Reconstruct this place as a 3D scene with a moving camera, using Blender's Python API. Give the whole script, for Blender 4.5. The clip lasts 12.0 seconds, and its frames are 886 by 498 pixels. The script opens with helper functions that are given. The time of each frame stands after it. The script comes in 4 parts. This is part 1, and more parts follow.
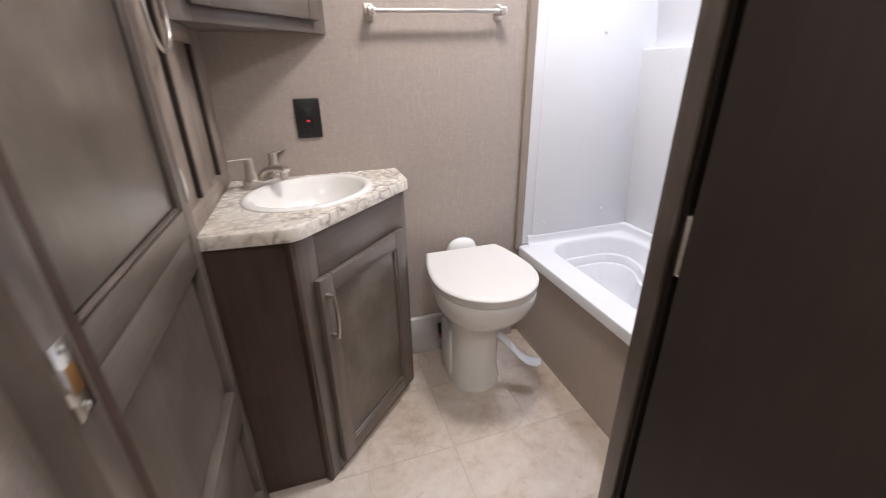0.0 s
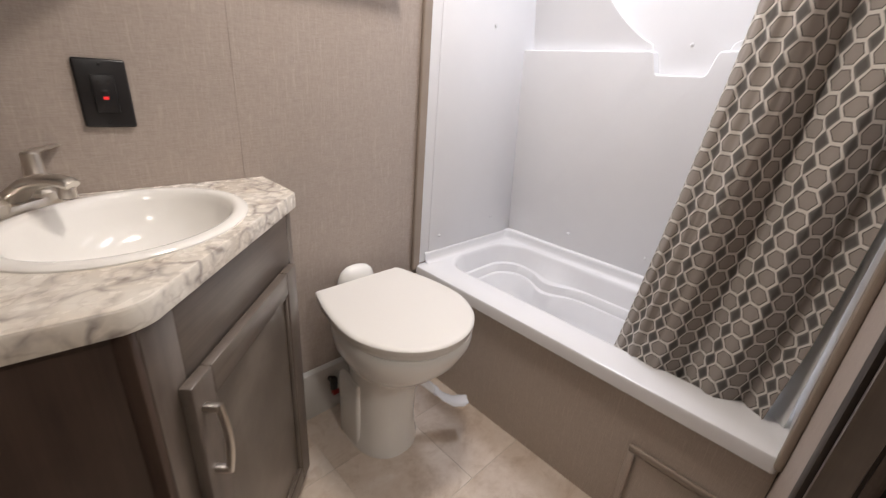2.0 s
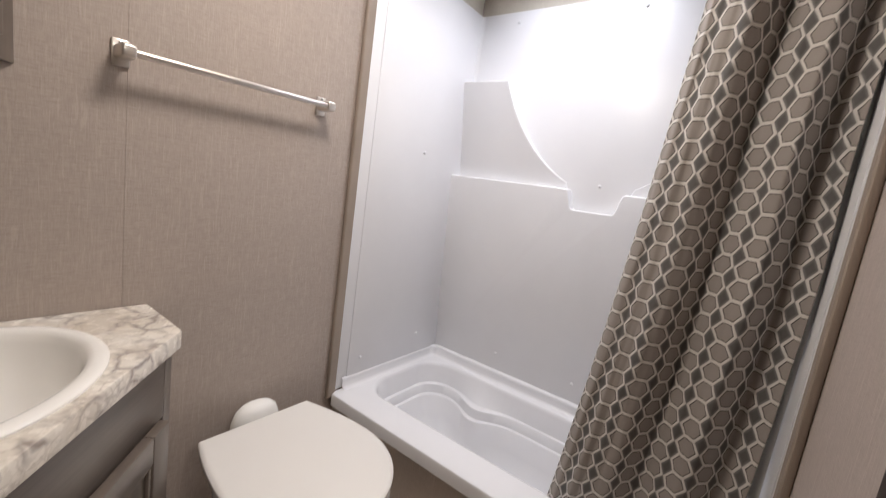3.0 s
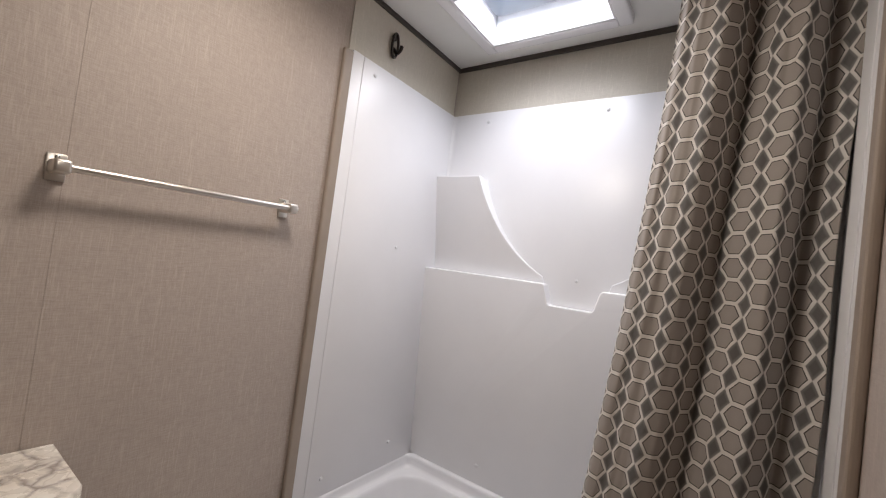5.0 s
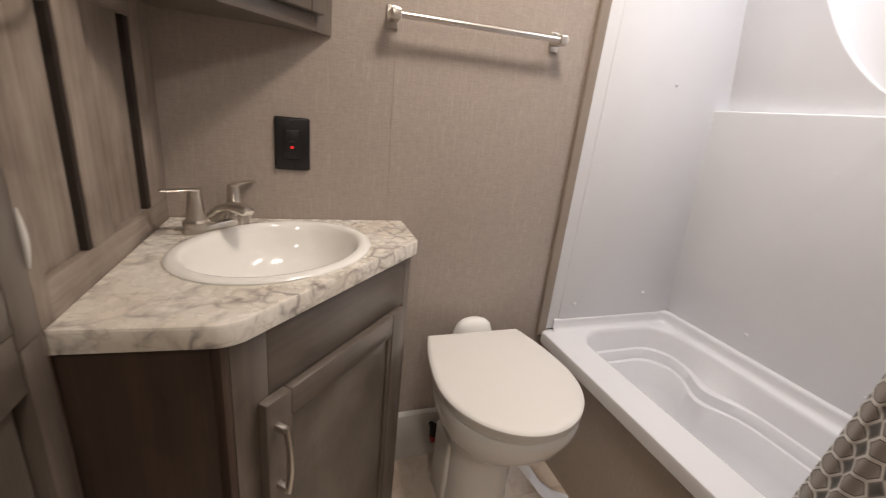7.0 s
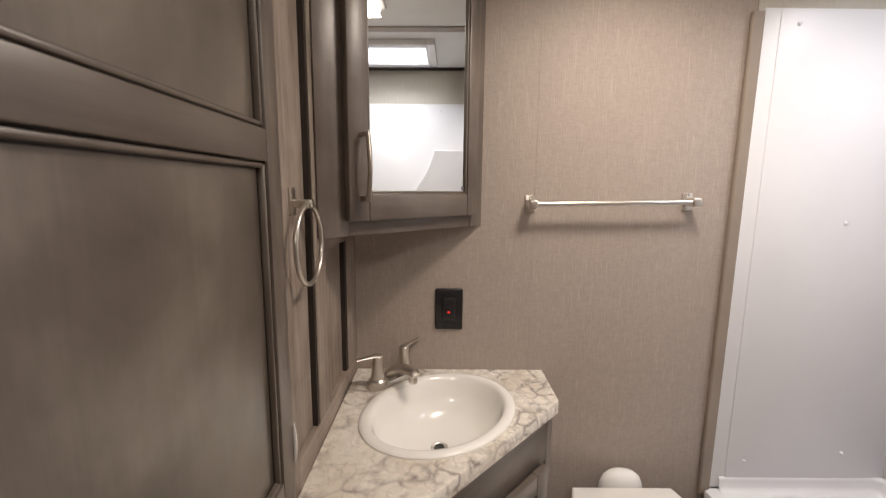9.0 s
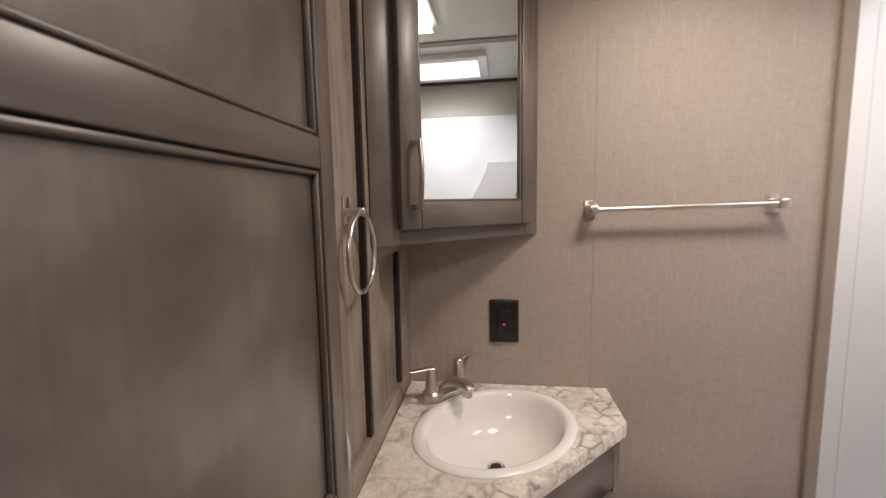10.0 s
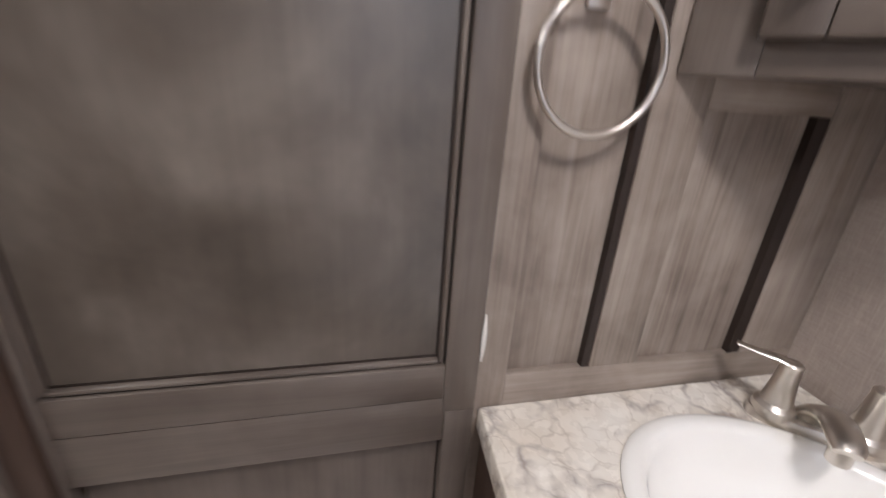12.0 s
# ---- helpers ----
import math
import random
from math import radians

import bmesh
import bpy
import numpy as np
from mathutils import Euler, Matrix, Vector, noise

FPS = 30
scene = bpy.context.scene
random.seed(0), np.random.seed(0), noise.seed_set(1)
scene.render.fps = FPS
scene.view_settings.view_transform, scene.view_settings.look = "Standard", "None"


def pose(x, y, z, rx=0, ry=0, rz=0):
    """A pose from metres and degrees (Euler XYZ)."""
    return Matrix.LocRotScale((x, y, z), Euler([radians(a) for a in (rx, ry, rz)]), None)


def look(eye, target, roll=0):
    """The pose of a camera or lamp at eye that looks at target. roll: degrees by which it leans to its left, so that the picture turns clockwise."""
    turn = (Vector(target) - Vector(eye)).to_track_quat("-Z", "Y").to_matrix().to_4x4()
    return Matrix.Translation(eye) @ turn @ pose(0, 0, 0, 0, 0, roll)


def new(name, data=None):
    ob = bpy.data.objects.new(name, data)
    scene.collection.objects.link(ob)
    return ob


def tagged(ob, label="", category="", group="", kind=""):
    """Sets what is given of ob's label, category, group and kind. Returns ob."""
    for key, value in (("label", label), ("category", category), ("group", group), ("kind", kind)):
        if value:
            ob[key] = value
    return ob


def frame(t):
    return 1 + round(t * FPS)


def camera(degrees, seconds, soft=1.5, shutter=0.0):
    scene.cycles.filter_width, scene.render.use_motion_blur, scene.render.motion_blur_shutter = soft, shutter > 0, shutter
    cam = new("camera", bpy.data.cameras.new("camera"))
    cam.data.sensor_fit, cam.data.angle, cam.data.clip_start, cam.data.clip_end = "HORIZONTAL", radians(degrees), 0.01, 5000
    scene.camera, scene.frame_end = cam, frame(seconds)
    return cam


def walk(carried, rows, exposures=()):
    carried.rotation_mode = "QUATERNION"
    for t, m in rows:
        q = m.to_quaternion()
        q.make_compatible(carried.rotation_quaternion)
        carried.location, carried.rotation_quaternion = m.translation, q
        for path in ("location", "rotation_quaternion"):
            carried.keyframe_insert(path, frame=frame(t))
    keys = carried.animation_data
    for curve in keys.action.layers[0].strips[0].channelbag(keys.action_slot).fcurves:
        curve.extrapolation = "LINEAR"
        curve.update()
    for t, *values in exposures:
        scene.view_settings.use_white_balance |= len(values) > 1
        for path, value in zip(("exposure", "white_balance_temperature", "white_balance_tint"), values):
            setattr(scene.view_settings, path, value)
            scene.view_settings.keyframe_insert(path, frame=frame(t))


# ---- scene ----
cam = camera(95.2, 12.0, soft=1.1, shutter=0.3)
PATH = [
    (0, (0.05, 0.043, 1.242), (0.61, 1.786, 0.437), -0.9),
    (0.5, (-0.036, 0.341, 1.186), (0.941, 1.841, 0.294), 0.2),
    (1, (-0.102, 0.489, 1.128), (1.042, 1.813, 0.159), 2.1),
    (1.5, (-0.11, 0.504, 1.127), (1.099, 1.831, 0.245), 2.8),
    (2, (-0.055, 0.491, 1.165), (1.265, 1.79, 0.409), 4.4),
    (2.5, (0.012, 0.533, 1.179), (1.504, 1.751, 0.638), 7.2),
    (3, (0.024, 0.557, 1.255), (1.63, 1.711, 0.958), 8.2),
    (3.5, (0.046, 0.549, 1.319), (1.709, 1.659, 1.248), 8.2),
    (3.7, (0.062, 0.553, 1.329), (1.742, 1.638, 1.358), 7.9),
    (5.3, (0.115, 0.585, 1.344), (1.718, 1.779, 1.404), 7.6),
    (5.5, (0.107, 0.624, 1.316), (1.641, 1.904, 1.234), 8.3),
    (6, (0.089, 0.606, 1.252), (1.382, 2.096, 0.924), 8.0),
    (6.5, (0.087, 0.52, 1.21), (1.089, 2.169, 0.684), 7.7),
    (6.7, (0.085, 0.497, 1.203), (0.949, 2.199, 0.605), 7.3),
    (8.3, (0.065, 0.404, 1.34), (0.142, 2.325, 0.788), 2.3),
    (8.5, (0.037, 0.412, 1.391), (0.123, 2.353, 0.917), 1.8),
    (9, (0.034, 0.381, 1.469), (0.046, 2.359, 1.175), 0.6),
    (9.5, (0.035, 0.362, 1.524), (-0.037, 2.353, 1.351), -0.2),
    (10, (0.035, 0.405, 1.451), (-0.22, 2.376, 1.23), -1.0),
    (10.5, (0.009, 0.552, 1.376), (-0.552, 2.443, 1.046), -1.3),
    (11, (-0.035, 0.736, 1.315), (-1.016, 2.395, 0.781), -0.2),
    (11.2, (-0.029, 0.807, 1.265), (-1.099, 2.383, 0.657), 3.4),
    (11.5, (0.038, 0.907, 1.256), (-1.447, 2.025, 0.519), 4.2),
    (11.7, (0.093, 0.918, 1.248), (-1.569, 1.701, 0.457), 4.2),
    (12, (0.209, 0.869, 1.329), (-1.593, 1.32, 0.587), 4.0),
]
walk(cam, [(t, look(eye, target, roll)) for t, eye, target, roll in PATH], [(0, 0.52, 5850, 10), (0.5, 0.52, 6050, 10), (1.5, 0.45, 6300, 10), (2.5, 0.16, 6250, 10), (3.5, -0.08, 6300, 10), (5.5, -0.25, 6400, 10), (6.5, -0.05, 6650, 10), (8.5, 0.07, 6650, 10), (9.5, -0.03, 6650, 10), (10.0, -0.06, 6600, 10), (10.5, 0.12, 6300, 10), (11.0, 0.33, 5950, 10), (11.5, 0.42, 5800, 10), (12, 0.44, 5700, 10)])

# ---- world and large lights ----
world = bpy.data.worlds.new("sky")
scene.world = world
world.use_nodes = True
wn = world.node_tree.nodes
sky = wn.new("ShaderNodeTexSky")
sky.sky_type, sky.sun_disc = "NISHITA", False
sky.sun_elevation, sky.sun_rotation = radians(50), radians(140)
world.node_tree.links.new(sky.outputs[0], wn["Background"].inputs[0])
wn["Background"].inputs[1].default_value = 0.12


def area_lamp(name, m, size, size_y, watts, colour, spread=180):
    d = bpy.data.lights.new(name, "AREA")
    d.shape, d.size, d.size_y, d.energy, d.color, d.spread = "RECTANGLE", size, size_y, watts, colour, radians(spread)
    ob = new(name, d)
    ob.matrix_world = m
    return ob


CEIL = 2.2
SKY = (1.105, 1.392, 0.925, 1.365)          # skylight opening: x0, x1, y0, y1
LAMP = (0.562, 1.108)
area_lamp("skylight_daylight", pose((SKY[0] + SKY[1]) / 2 - 0.01, (SKY[2] + SKY[3]) / 2, CEIL + 0.080), 0.24, SKY[3] - SKY[2] - 0.03, 5.5, (0.955, 0.945, 1.0), 136)
area_lamp("ceiling_lamp_light", pose(LAMP[0], LAMP[1], CEIL - 0.05), 0.24, 0.20, 7.7, (1.0, 0.885, 0.790), 160)
# added fill from the hall side to brighten jamb and panelling; no known source
area_lamp("hall_lamp_light", pose(0.15, -0.40, CEIL - 0.05), 0.18, 0.18, 9.5, (1.0, 0.92, 0.84))


# ---- materials ----
class Mat:
    """A node material on Principled, with small helpers to wire it."""

    def __init__(self, name, colour, rough=0.5, metal=0.0):
        self.m = bpy.data.materials.new(name)
        self.m.use_nodes = True
        self.t = self.m.node_tree
        self.p = self.t.nodes["Principled BSDF"]
        self.put("Base Color", (*colour, 1)), self.put("Roughness", rough), self.put("Metallic", metal)

    def put(self, key, value):
        self.p.inputs[key].default_value = value
        return self

    def node(self, kind, **inputs):
        n = self.t.nodes.new(kind)
        for k, v in inputs.items():
            self.wire(v, n.inputs[k.replace("_", " ")])
        return n

    def wire(self, v, socket):
        if isinstance(v, bpy.types.NodeSocket):
            self.t.links.new(v, socket)
        else:
            socket.default_value = v

    def math(self, op, a, b=0.0, c=0.0):
        n = self.t.nodes.new("ShaderNodeMath")
        n.operation = op
        for i, v in enumerate((a, b, c)):
            self.wire(v, n.inputs[i])
        return n.outputs[0]

    def coords(self, scale=(1, 1, 1), random_shift=False, kind="Object"):
        c = self.node("ShaderNodeTexCoord").outputs[kind]
        mp = self.node("ShaderNodeMapping", Vector=c)
        mp.inputs["Scale"].default_value = scale
        if random_shift:
            r = self.node("ShaderNodeObjectInfo").outputs["Random"]
            s = self.node("ShaderNodeCombineXYZ", X=self.math("MULTIPLY", r, 37.0), Y=self.math("MULTIPLY", r, 11.0), Z=self.math("MULTIPLY", r, 5.0))
            self.t.links.new(s.outputs[0], mp.inputs["Location"])
        return mp.outputs[0]

    def noise(self, vec, scale, detail=4.0, rough=0.55, distortion=0.0):
        return self.node("ShaderNodeTexNoise", Vector=vec, Scale=scale, Detail=detail, Roughness=rough, Distortion=distortion).outputs["Fac"]

    def ramp(self, fac, *stops):
        n = self.node("ShaderNodeValToRGB", Fac=fac)
        e = n.color_ramp.elements
        while len(e) < len(stops):
            e.new(0.5)
        for el, (pos, col) in zip(e, stops):
            el.position, el.color = pos, (*col, 1)
        return n.outputs[0]

    def mix(self, fac, a, b, mode="MIX"):
        n = self.t.nodes.new("ShaderNodeMix")
        n.data_type, n.blend_type = "RGBA", mode
        self.wire(fac, n.inputs[0])
        for v, s in ((a, n.inputs[6]), (b, n.inputs[7])):
            self.wire((*v, 1) if isinstance(v, tuple) else v, s)
        return n.outputs[2]

    def colour(self, socket):
        self.t.links.new(socket, self.p.inputs["Base Color"])
        return self

    def roughness(self, fac, lo, hi):
        n = self.node("ShaderNodeMapRange", Value=fac)
        n.inputs["To Min"].default_value, n.inputs["To Max"].default_value = lo, hi
        self.t.links.new(n.outputs[0], self.p.inputs["Roughness"])
        return self

    def bump(self, height, strength=0.2, distance=0.002):
        n = self.node("ShaderNodeBump", Height=height, Strength=strength, Distance=distance)
        self.t.links.new(n.outputs[0], self.p.inputs["Normal"])
        return self


def plain(name, colour, rough, metal=0.0, vary=0.06, scale=9.0, bump=0.05):
    w = Mat(name, colour, rough, metal)
    v = w.coords()
    n = w.noise(v, scale, 5.0)
    lo, hi = tuple(c * (1 - vary) for c in colour), tuple(min(1.0, c * (1 + vary)) for c in colour)
    w.colour(w.ramp(n, (0.3, lo), (0.7, hi)))
    spread = 0.02 if rough < 0.32 else 0.07
    w.roughness(w.noise(v, scale * 6), max(0.02, rough - spread), min(1, rough + spread))
    if bump:
        w.bump(w.noise(v, scale * 22), bump, 0.001)
    return w.m


def linen_wall(name, dark, light):
    """Woven linen-look wall vinyl: fine crossed threads, a few thicker slubs, faint blotches."""
    w = Mat(name, light, 0.62)
    across = w.noise(w.coords((45, 45, 620)), 1.0, 3.0, 0.7)
    upright = w.noise(w.coords((620, 620, 45)), 1.0, 3.0, 0.7)
    slub = w.noise(w.coords((300, 300, 14)), 1.0, 2.0, 0.5)
    blot = w.noise(w.coords(), 2.5, 3.0)
    thread = w.math("ADD", w.math("MULTIPLY", across, 0.5), w.math("MULTIPLY", upright, 0.5))
    base = w.ramp(thread, (0.34, dark), (0.64, light))
    base = w.mix(w.math("MULTIPLY", w.math("GREATER_THAN", slub, 0.63), 0.25), base, tuple(min(1, c * 1.25) for c in light))
    base = w.mix(w.math("MULTIPLY", blot, 0.22), base, tuple(c * 0.86 for c in dark))
    w.colour(base).bump(thread, 0.22, 0.0012)
    return w.m


def stained_wood(name, dark, mid, light, grain_axis, rough=0.38, knots=0.0, contrast=1.0, blotch=2.2):
    """Stained cabinet wood; grain_axis 0, 1 or 2 names the long direction of the grain."""
    w = Mat(name, mid, rough)
    long = [26.0, 26.0, 26.0]
    long[grain_axis] = 1.6
    v = w.coords(tuple(long), True)
    fine_scale = [260.0, 260.0, 260.0]
    fine_scale[grain_axis] = 7.0
    fine = w.noise(w.coords(tuple(fine_scale), True), 1.0, 3.0, 0.6)
    grain = w.noise(v, 1.0, 5.0, 0.62, 1.1)
    blot = w.noise(w.coords((1, 1, 1), True), blotch * 2.0, 4.0, 0.6, 0.3)
    f = w.math("ADD", w.math("MULTIPLY", grain, 0.55 * contrast), w.math("ADD", w.math("MULTIPLY", blot, 0.45), w.math("MULTIPLY", fine, 0.18 * contrast)))
    off = 0.5 * (0.55 * contrast + 0.45 + 0.18 * contrast)
    wide = 0.095 + 0.105 * contrast
    c = w.ramp(f, (max(0, off - wide), dark), (off, mid), (off + wide, light))
    if knots:
        kn = w.node("ShaderNodeTexVoronoi", Vector=w.coords(tuple(3.0 if i == grain_axis else 9.0 for i in range(3)), True), Scale=1.0).outputs["Distance"]
        c = w.mix(w.ramp(kn, (0.02, (knots,) * 3), (0.16, (0, 0, 0))), c, tuple(x * 0.5 for x in dark))
    w.colour(c).roughness(blot, rough - 0.08, rough + 0.14).bump(w.math("ADD", grain, fine), 0.10, 0.0008)
    return w.m


WOOD_D = ((0.074, 0.057, 0.046), (0.132, 0.106, 0.087), (0.198, 0.165, 0.138))
WOOD_P = ((0.125, 0.094, 0.074), (0.290, 0.238, 0.198), (0.430, 0.368, 0.316))
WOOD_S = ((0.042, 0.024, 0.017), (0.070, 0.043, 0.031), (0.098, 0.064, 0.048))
wood_z = stained_wood("stained_maple_upright", *WOOD_D, 2, 0.38, 0.0, 0.55)
wood_x = stained_wood("stained_maple_level", *WOOD_D, 0, 0.38, 0.0, 0.55)
wood_y = stained_wood("stained_maple_level_deep", *WOOD_D, 1, 0.38, 0.0, 0.55)
wood_panel = stained_wood("stained_maple_panel", (0.052, 0.040, 0.030), (0.118, 0.096, 0.076), (0.225, 0.192, 0.160), 2, 0.30, 0.0, 0.16, 2.6)
wood_panel.node_tree.nodes["Principled BSDF"].inputs["Coat Weight"].default_value = 1.0
wood_panel.node_tree.nodes["Principled BSDF"].inputs["Coat Roughness"].default_value = 0.33
for coated in (wood_z, wood_x, wood_y):
    coated.node_tree.nodes["Principled BSDF"].inputs["Coat Weight"].default_value = 0.4
    coated.node_tree.nodes["Principled BSDF"].inputs["Coat Roughness"].default_value = 0.30
plank_z = stained_wood("grey_plank_upright", *WOOD_P, 2, 0.5, 0.7, 0.95, 4.0)
plank_y = stained_wood("grey_plank_level", *WOOD_P, 1, 0.5, 0.3, 0.95, 4.0)
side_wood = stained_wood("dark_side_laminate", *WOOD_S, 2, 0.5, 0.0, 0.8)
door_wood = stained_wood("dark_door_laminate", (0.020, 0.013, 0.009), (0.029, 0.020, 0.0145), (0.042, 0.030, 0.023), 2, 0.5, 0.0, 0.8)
wall_vinyl = linen_wall("linen_wall_vinyl", (0.33, 0.275, 0.236), (0.46, 0.395, 0.348))
upper_vinyl = linen_wall("pale_wall_board", (0.50, 0.46, 0.39), (0.60, 0.56, 0.48))
trim_vinyl = plain("taupe_trim", (0.30, 0.245, 0.20), 0.45)
skirt_vinyl = linen_wall("tub_skirt_vinyl", (0.43, 0.368, 0.315), (0.54, 0.475, 0.415))
white_abs = plain("white_abs_plastic", (0.80, 0.80, 0.815), 0.22, 0, 0.02, 4.0, 0.03)
wall_abs = plain("white_surround_plastic", (0.78, 0.78, 0.795), 0.30, 0, 0.02, 4.0, 0.06)
porcelain = plain("white_porcelain", (0.82, 0.81, 0.78), 0.10, 0, 0.02, 5.0, 0.0)
lid_plastic = plain("white_lid_plastic", (0.73, 0.705, 0.665), 0.46, 0, 0.012, 2.0, 0.0)
sink_white = plain("sink_acrylic", (0.84, 0.82, 0.78), 0.12, 0, 0.02, 5.0, 0.0)
nickel = plain("brushed_nickel", (0.66, 0.62, 0.57), 0.31, 1.0, 0.06, 14.0, 0.0)
chrome = plain("bright_steel", (0.70, 0.69, 0.67), 0.18, 1.0, 0.05, 40.0, 0.0)
bronze = plain("dark_bronze", (0.045, 0.035, 0.030), 0.4, 0.6)
black_plastic = plain("black_plastic", (0.012, 0.011, 0.012), 0.35)
dark_gap = plain("shadow_gap_board", (0.03, 0.024, 0.02), 0.7)
groove_dark = plain("groove_dark_brown", (0.022, 0.013, 0.009), 0.6)
dark_trim = plain("dark_ceiling_trim", (0.06, 0.05, 0.043), 0.5)
white_paint = plain("white_ceiling_board", (0.78, 0.78, 0.76), 0.6, 0, 0.03, 6.0, 0.12)
grey_board = plain("pale_grey_plastic", (0.60, 0.585, 0.56), 0.35)
register_tan = plain("tan_register", (0.42, 0.35, 0.27), 0.5)
liner_white = plain("white_vinyl_liner", (0.80, 0.81, 0.82), 0.35)
red_led = Mat("red_indicator", (0.6, 0.02, 0.02), 0.4).put("Emission Color", (1, 0.03, 0.03, 1)).put("Emission Strength", 0.45).m
grey_label = plain("grey_label", (0.16, 0.16, 0.16), 0.5)
lamp_glow = Mat("lamp_diffuser", (0.9, 0.88, 0.8), 0.5).put("Emission Color", (1, 0.86, 0.68, 1)).put("Emission Strength", 7.0).m
mirror = Mat("mirror_glass", (0.90, 0.92, 0.91), 0.015, 1.0).m
sky_dome = Mat("milky_acrylic", (0.92, 0.94, 0.95), 0.4)
sheer = sky_dome.node("ShaderNodeBsdfTranslucent", Color=(0.94, 0.96, 0.97, 1))
blend = sky_dome.node("ShaderNodeMixShader", Fac=0.75)
sky_dome.t.links.new(sky_dome.p.outputs[0], blend.inputs[1])
sky_dome.t.links.new(sheer.outputs[0], blend.inputs[2])
sky_dome.t.links.new(blend.outputs[0], sky_dome.t.nodes["Material Output"].inputs["Surface"])
sky_dome = sky_dome.m


def marble_laminate():
    """Cream and grey marbled laminate: broken, wandering veins over faint cloud."""
    w = Mat("marble_laminate", (0.75, 0.72, 0.66), 0.28)
    v = w.coords()
    warp = w.node("ShaderNodeTexNoise", Vector=v, Scale=7.0, Detail=4.0, Roughness=0.6).outputs["Color"]
    bent = w.node("ShaderNodeVectorMath", Vector=v)
    bent.operation = "MULTIPLY_ADD"
    w.t.links.new(warp, bent.inputs[0])
    bent.inputs[1].default_value = (0.11, 0.11, 0.11)
    w.t.links.new(v, bent.inputs[2])
    b = bent.outputs[0]

    def vein(scale, lo, hi):
        d = w.node("ShaderNodeTexVoronoi", Vector=b, Scale=scale)
        d.feature = "DISTANCE_TO_EDGE"
        return w.ramp(d.outputs["Distance"], (lo, (1, 1, 1)), (hi, (0, 0, 0)))

    broken = w.ramp(w.noise(v, 14.0, 3.0), (0.42, (0, 0, 0)), (0.60, (1, 1, 1)))
    broad = w.math("MULTIPLY", vein(17.0, 0.0, 0.13), broken)
    thin = w.math("MULTIPLY", vein(31.0, 0.0, 0.07), w.ramp(w.noise(v, 22.0, 2.0), (0.40, (0.1, 0.1, 0.1)), (0.62, (1, 1, 1))))
    base = w.ramp(w.noise(v, 9.0, 5.0), (0.3, (0.62, 0.55, 0.46)), (0.7, (0.80, 0.765, 0.70)))
    c = w.mix(w.math("MULTIPLY", broad, 0.85), base, (0.225, 0.185, 0.170))
    c = w.mix(w.math("MULTIPLY", thin, 0.42), c, (0.30, 0.235, 0.18))
    w.colour(c).roughness(w.noise(v, 40.0), 0.2, 0.34)
    return w.m


def floor_tile_mat():
    w = Mat("beige_stone_vinyl", (0.6, 0.54, 0.45), 0.4)
    v = w.coords((1, 1, 1), True)
    n = w.noise(v, 4.5, 6.0, 0.65, 0.6)
    n2 = w.noise(v, 30.0, 4.0, 0.7)
    c = w.ramp(w.math("ADD", w.math("MULTIPLY", n, 0.75), w.math("MULTIPLY", n2, 0.25)), (0.33, (0.50, 0.39, 0.295)), (0.46, (0.66, 0.56, 0.47)), (0.56, (0.72, 0.63, 0.545)), (0.68, (0.80, 0.735, 0.67)))
    tone = w.node("ShaderNodeObjectInfo").outputs["Random"]
    c = w.mix(w.math("MULTIPLY", tone, 0.14), c, (0.52, 0.43, 0.345))
    vein = w.noise(v, 9.0, 7.0, 0.72, 1.8)
    c = w.mix(w.ramp(vein, (0.34, (0.38,) * 3), (0.47, (0, 0, 0))), c, (0.45, 0.34, 0.25))
    w.colour(c).roughness(n2, 0.30, 0.5).bump(n2, 0.08, 0.0008)
    return w.m


def curtain_mat():
    """Printed hexagons in a cream net with grey lozenges between; UV is in metres on the cloth."""
    w = Mat("hexagon_print_cloth", (0.3, 0.27, 0.24), 0.75)
    uv = w.node("ShaderNodeSeparateXYZ", Vector=w.node("ShaderNodeTexCoord").outputs["UV"])
    u = w.math("ABSOLUTE", w.math("SUBTRACT", w.math("FRACT", w.math("MULTIPLY", uv.outputs[0], 1 / 0.056)), 0.5))
    v = w.math("ABSOLUTE", w.math("SUBTRACT", w.math("FRACT", w.math("MULTIPLY", uv.outputs[1], 1 / 0.0452)), 0.5))
    d = w.math("MAXIMUM", w.math("MULTIPLY", v, 2.0), w.math("ADD", w.math("MULTIPLY", u, 2.1), v))
    n = w.noise(w.coords((1, 1, 1)), 5.0)
    weave = w.noise(w.node("ShaderNodeMapping", Vector=w.node("ShaderNodeTexCoord").outputs["UV"], Scale=(900, 900, 1)).outputs[0], 1.0, 2.0)
    # d runs to 1.5: scale it into the ramp
    c = w.ramp(w.math("DIVIDE", d, 1.5), (0.0, (0.335, 0.298, 0.268)), (0.505, (0.315, 0.280, 0.252)), (0.513, (0.030, 0.025, 0.022)), (0.550, (0.030, 0.025, 0.022)), (0.562, (0.70, 0.67, 0.63)), (0.680, (0.66, 0.63, 0.59)), (0.725, (0.185, 0.176, 0.168)), (0.85, (0.100, 0.094, 0.089)))
    c = w.mix(w.math("MULTIPLY", n, 0.12), c, (0.2, 0.18, 0.16))
    w.colour(c).bump(weave, 0.12, 0.0006)
    return w.m


marble = marble_laminate()
tile_vinyl = floor_tile_mat()
hex_cloth = curtain_mat()
grout = plain("floor_joint", (0.56, 0.50, 0.42), 0.6)


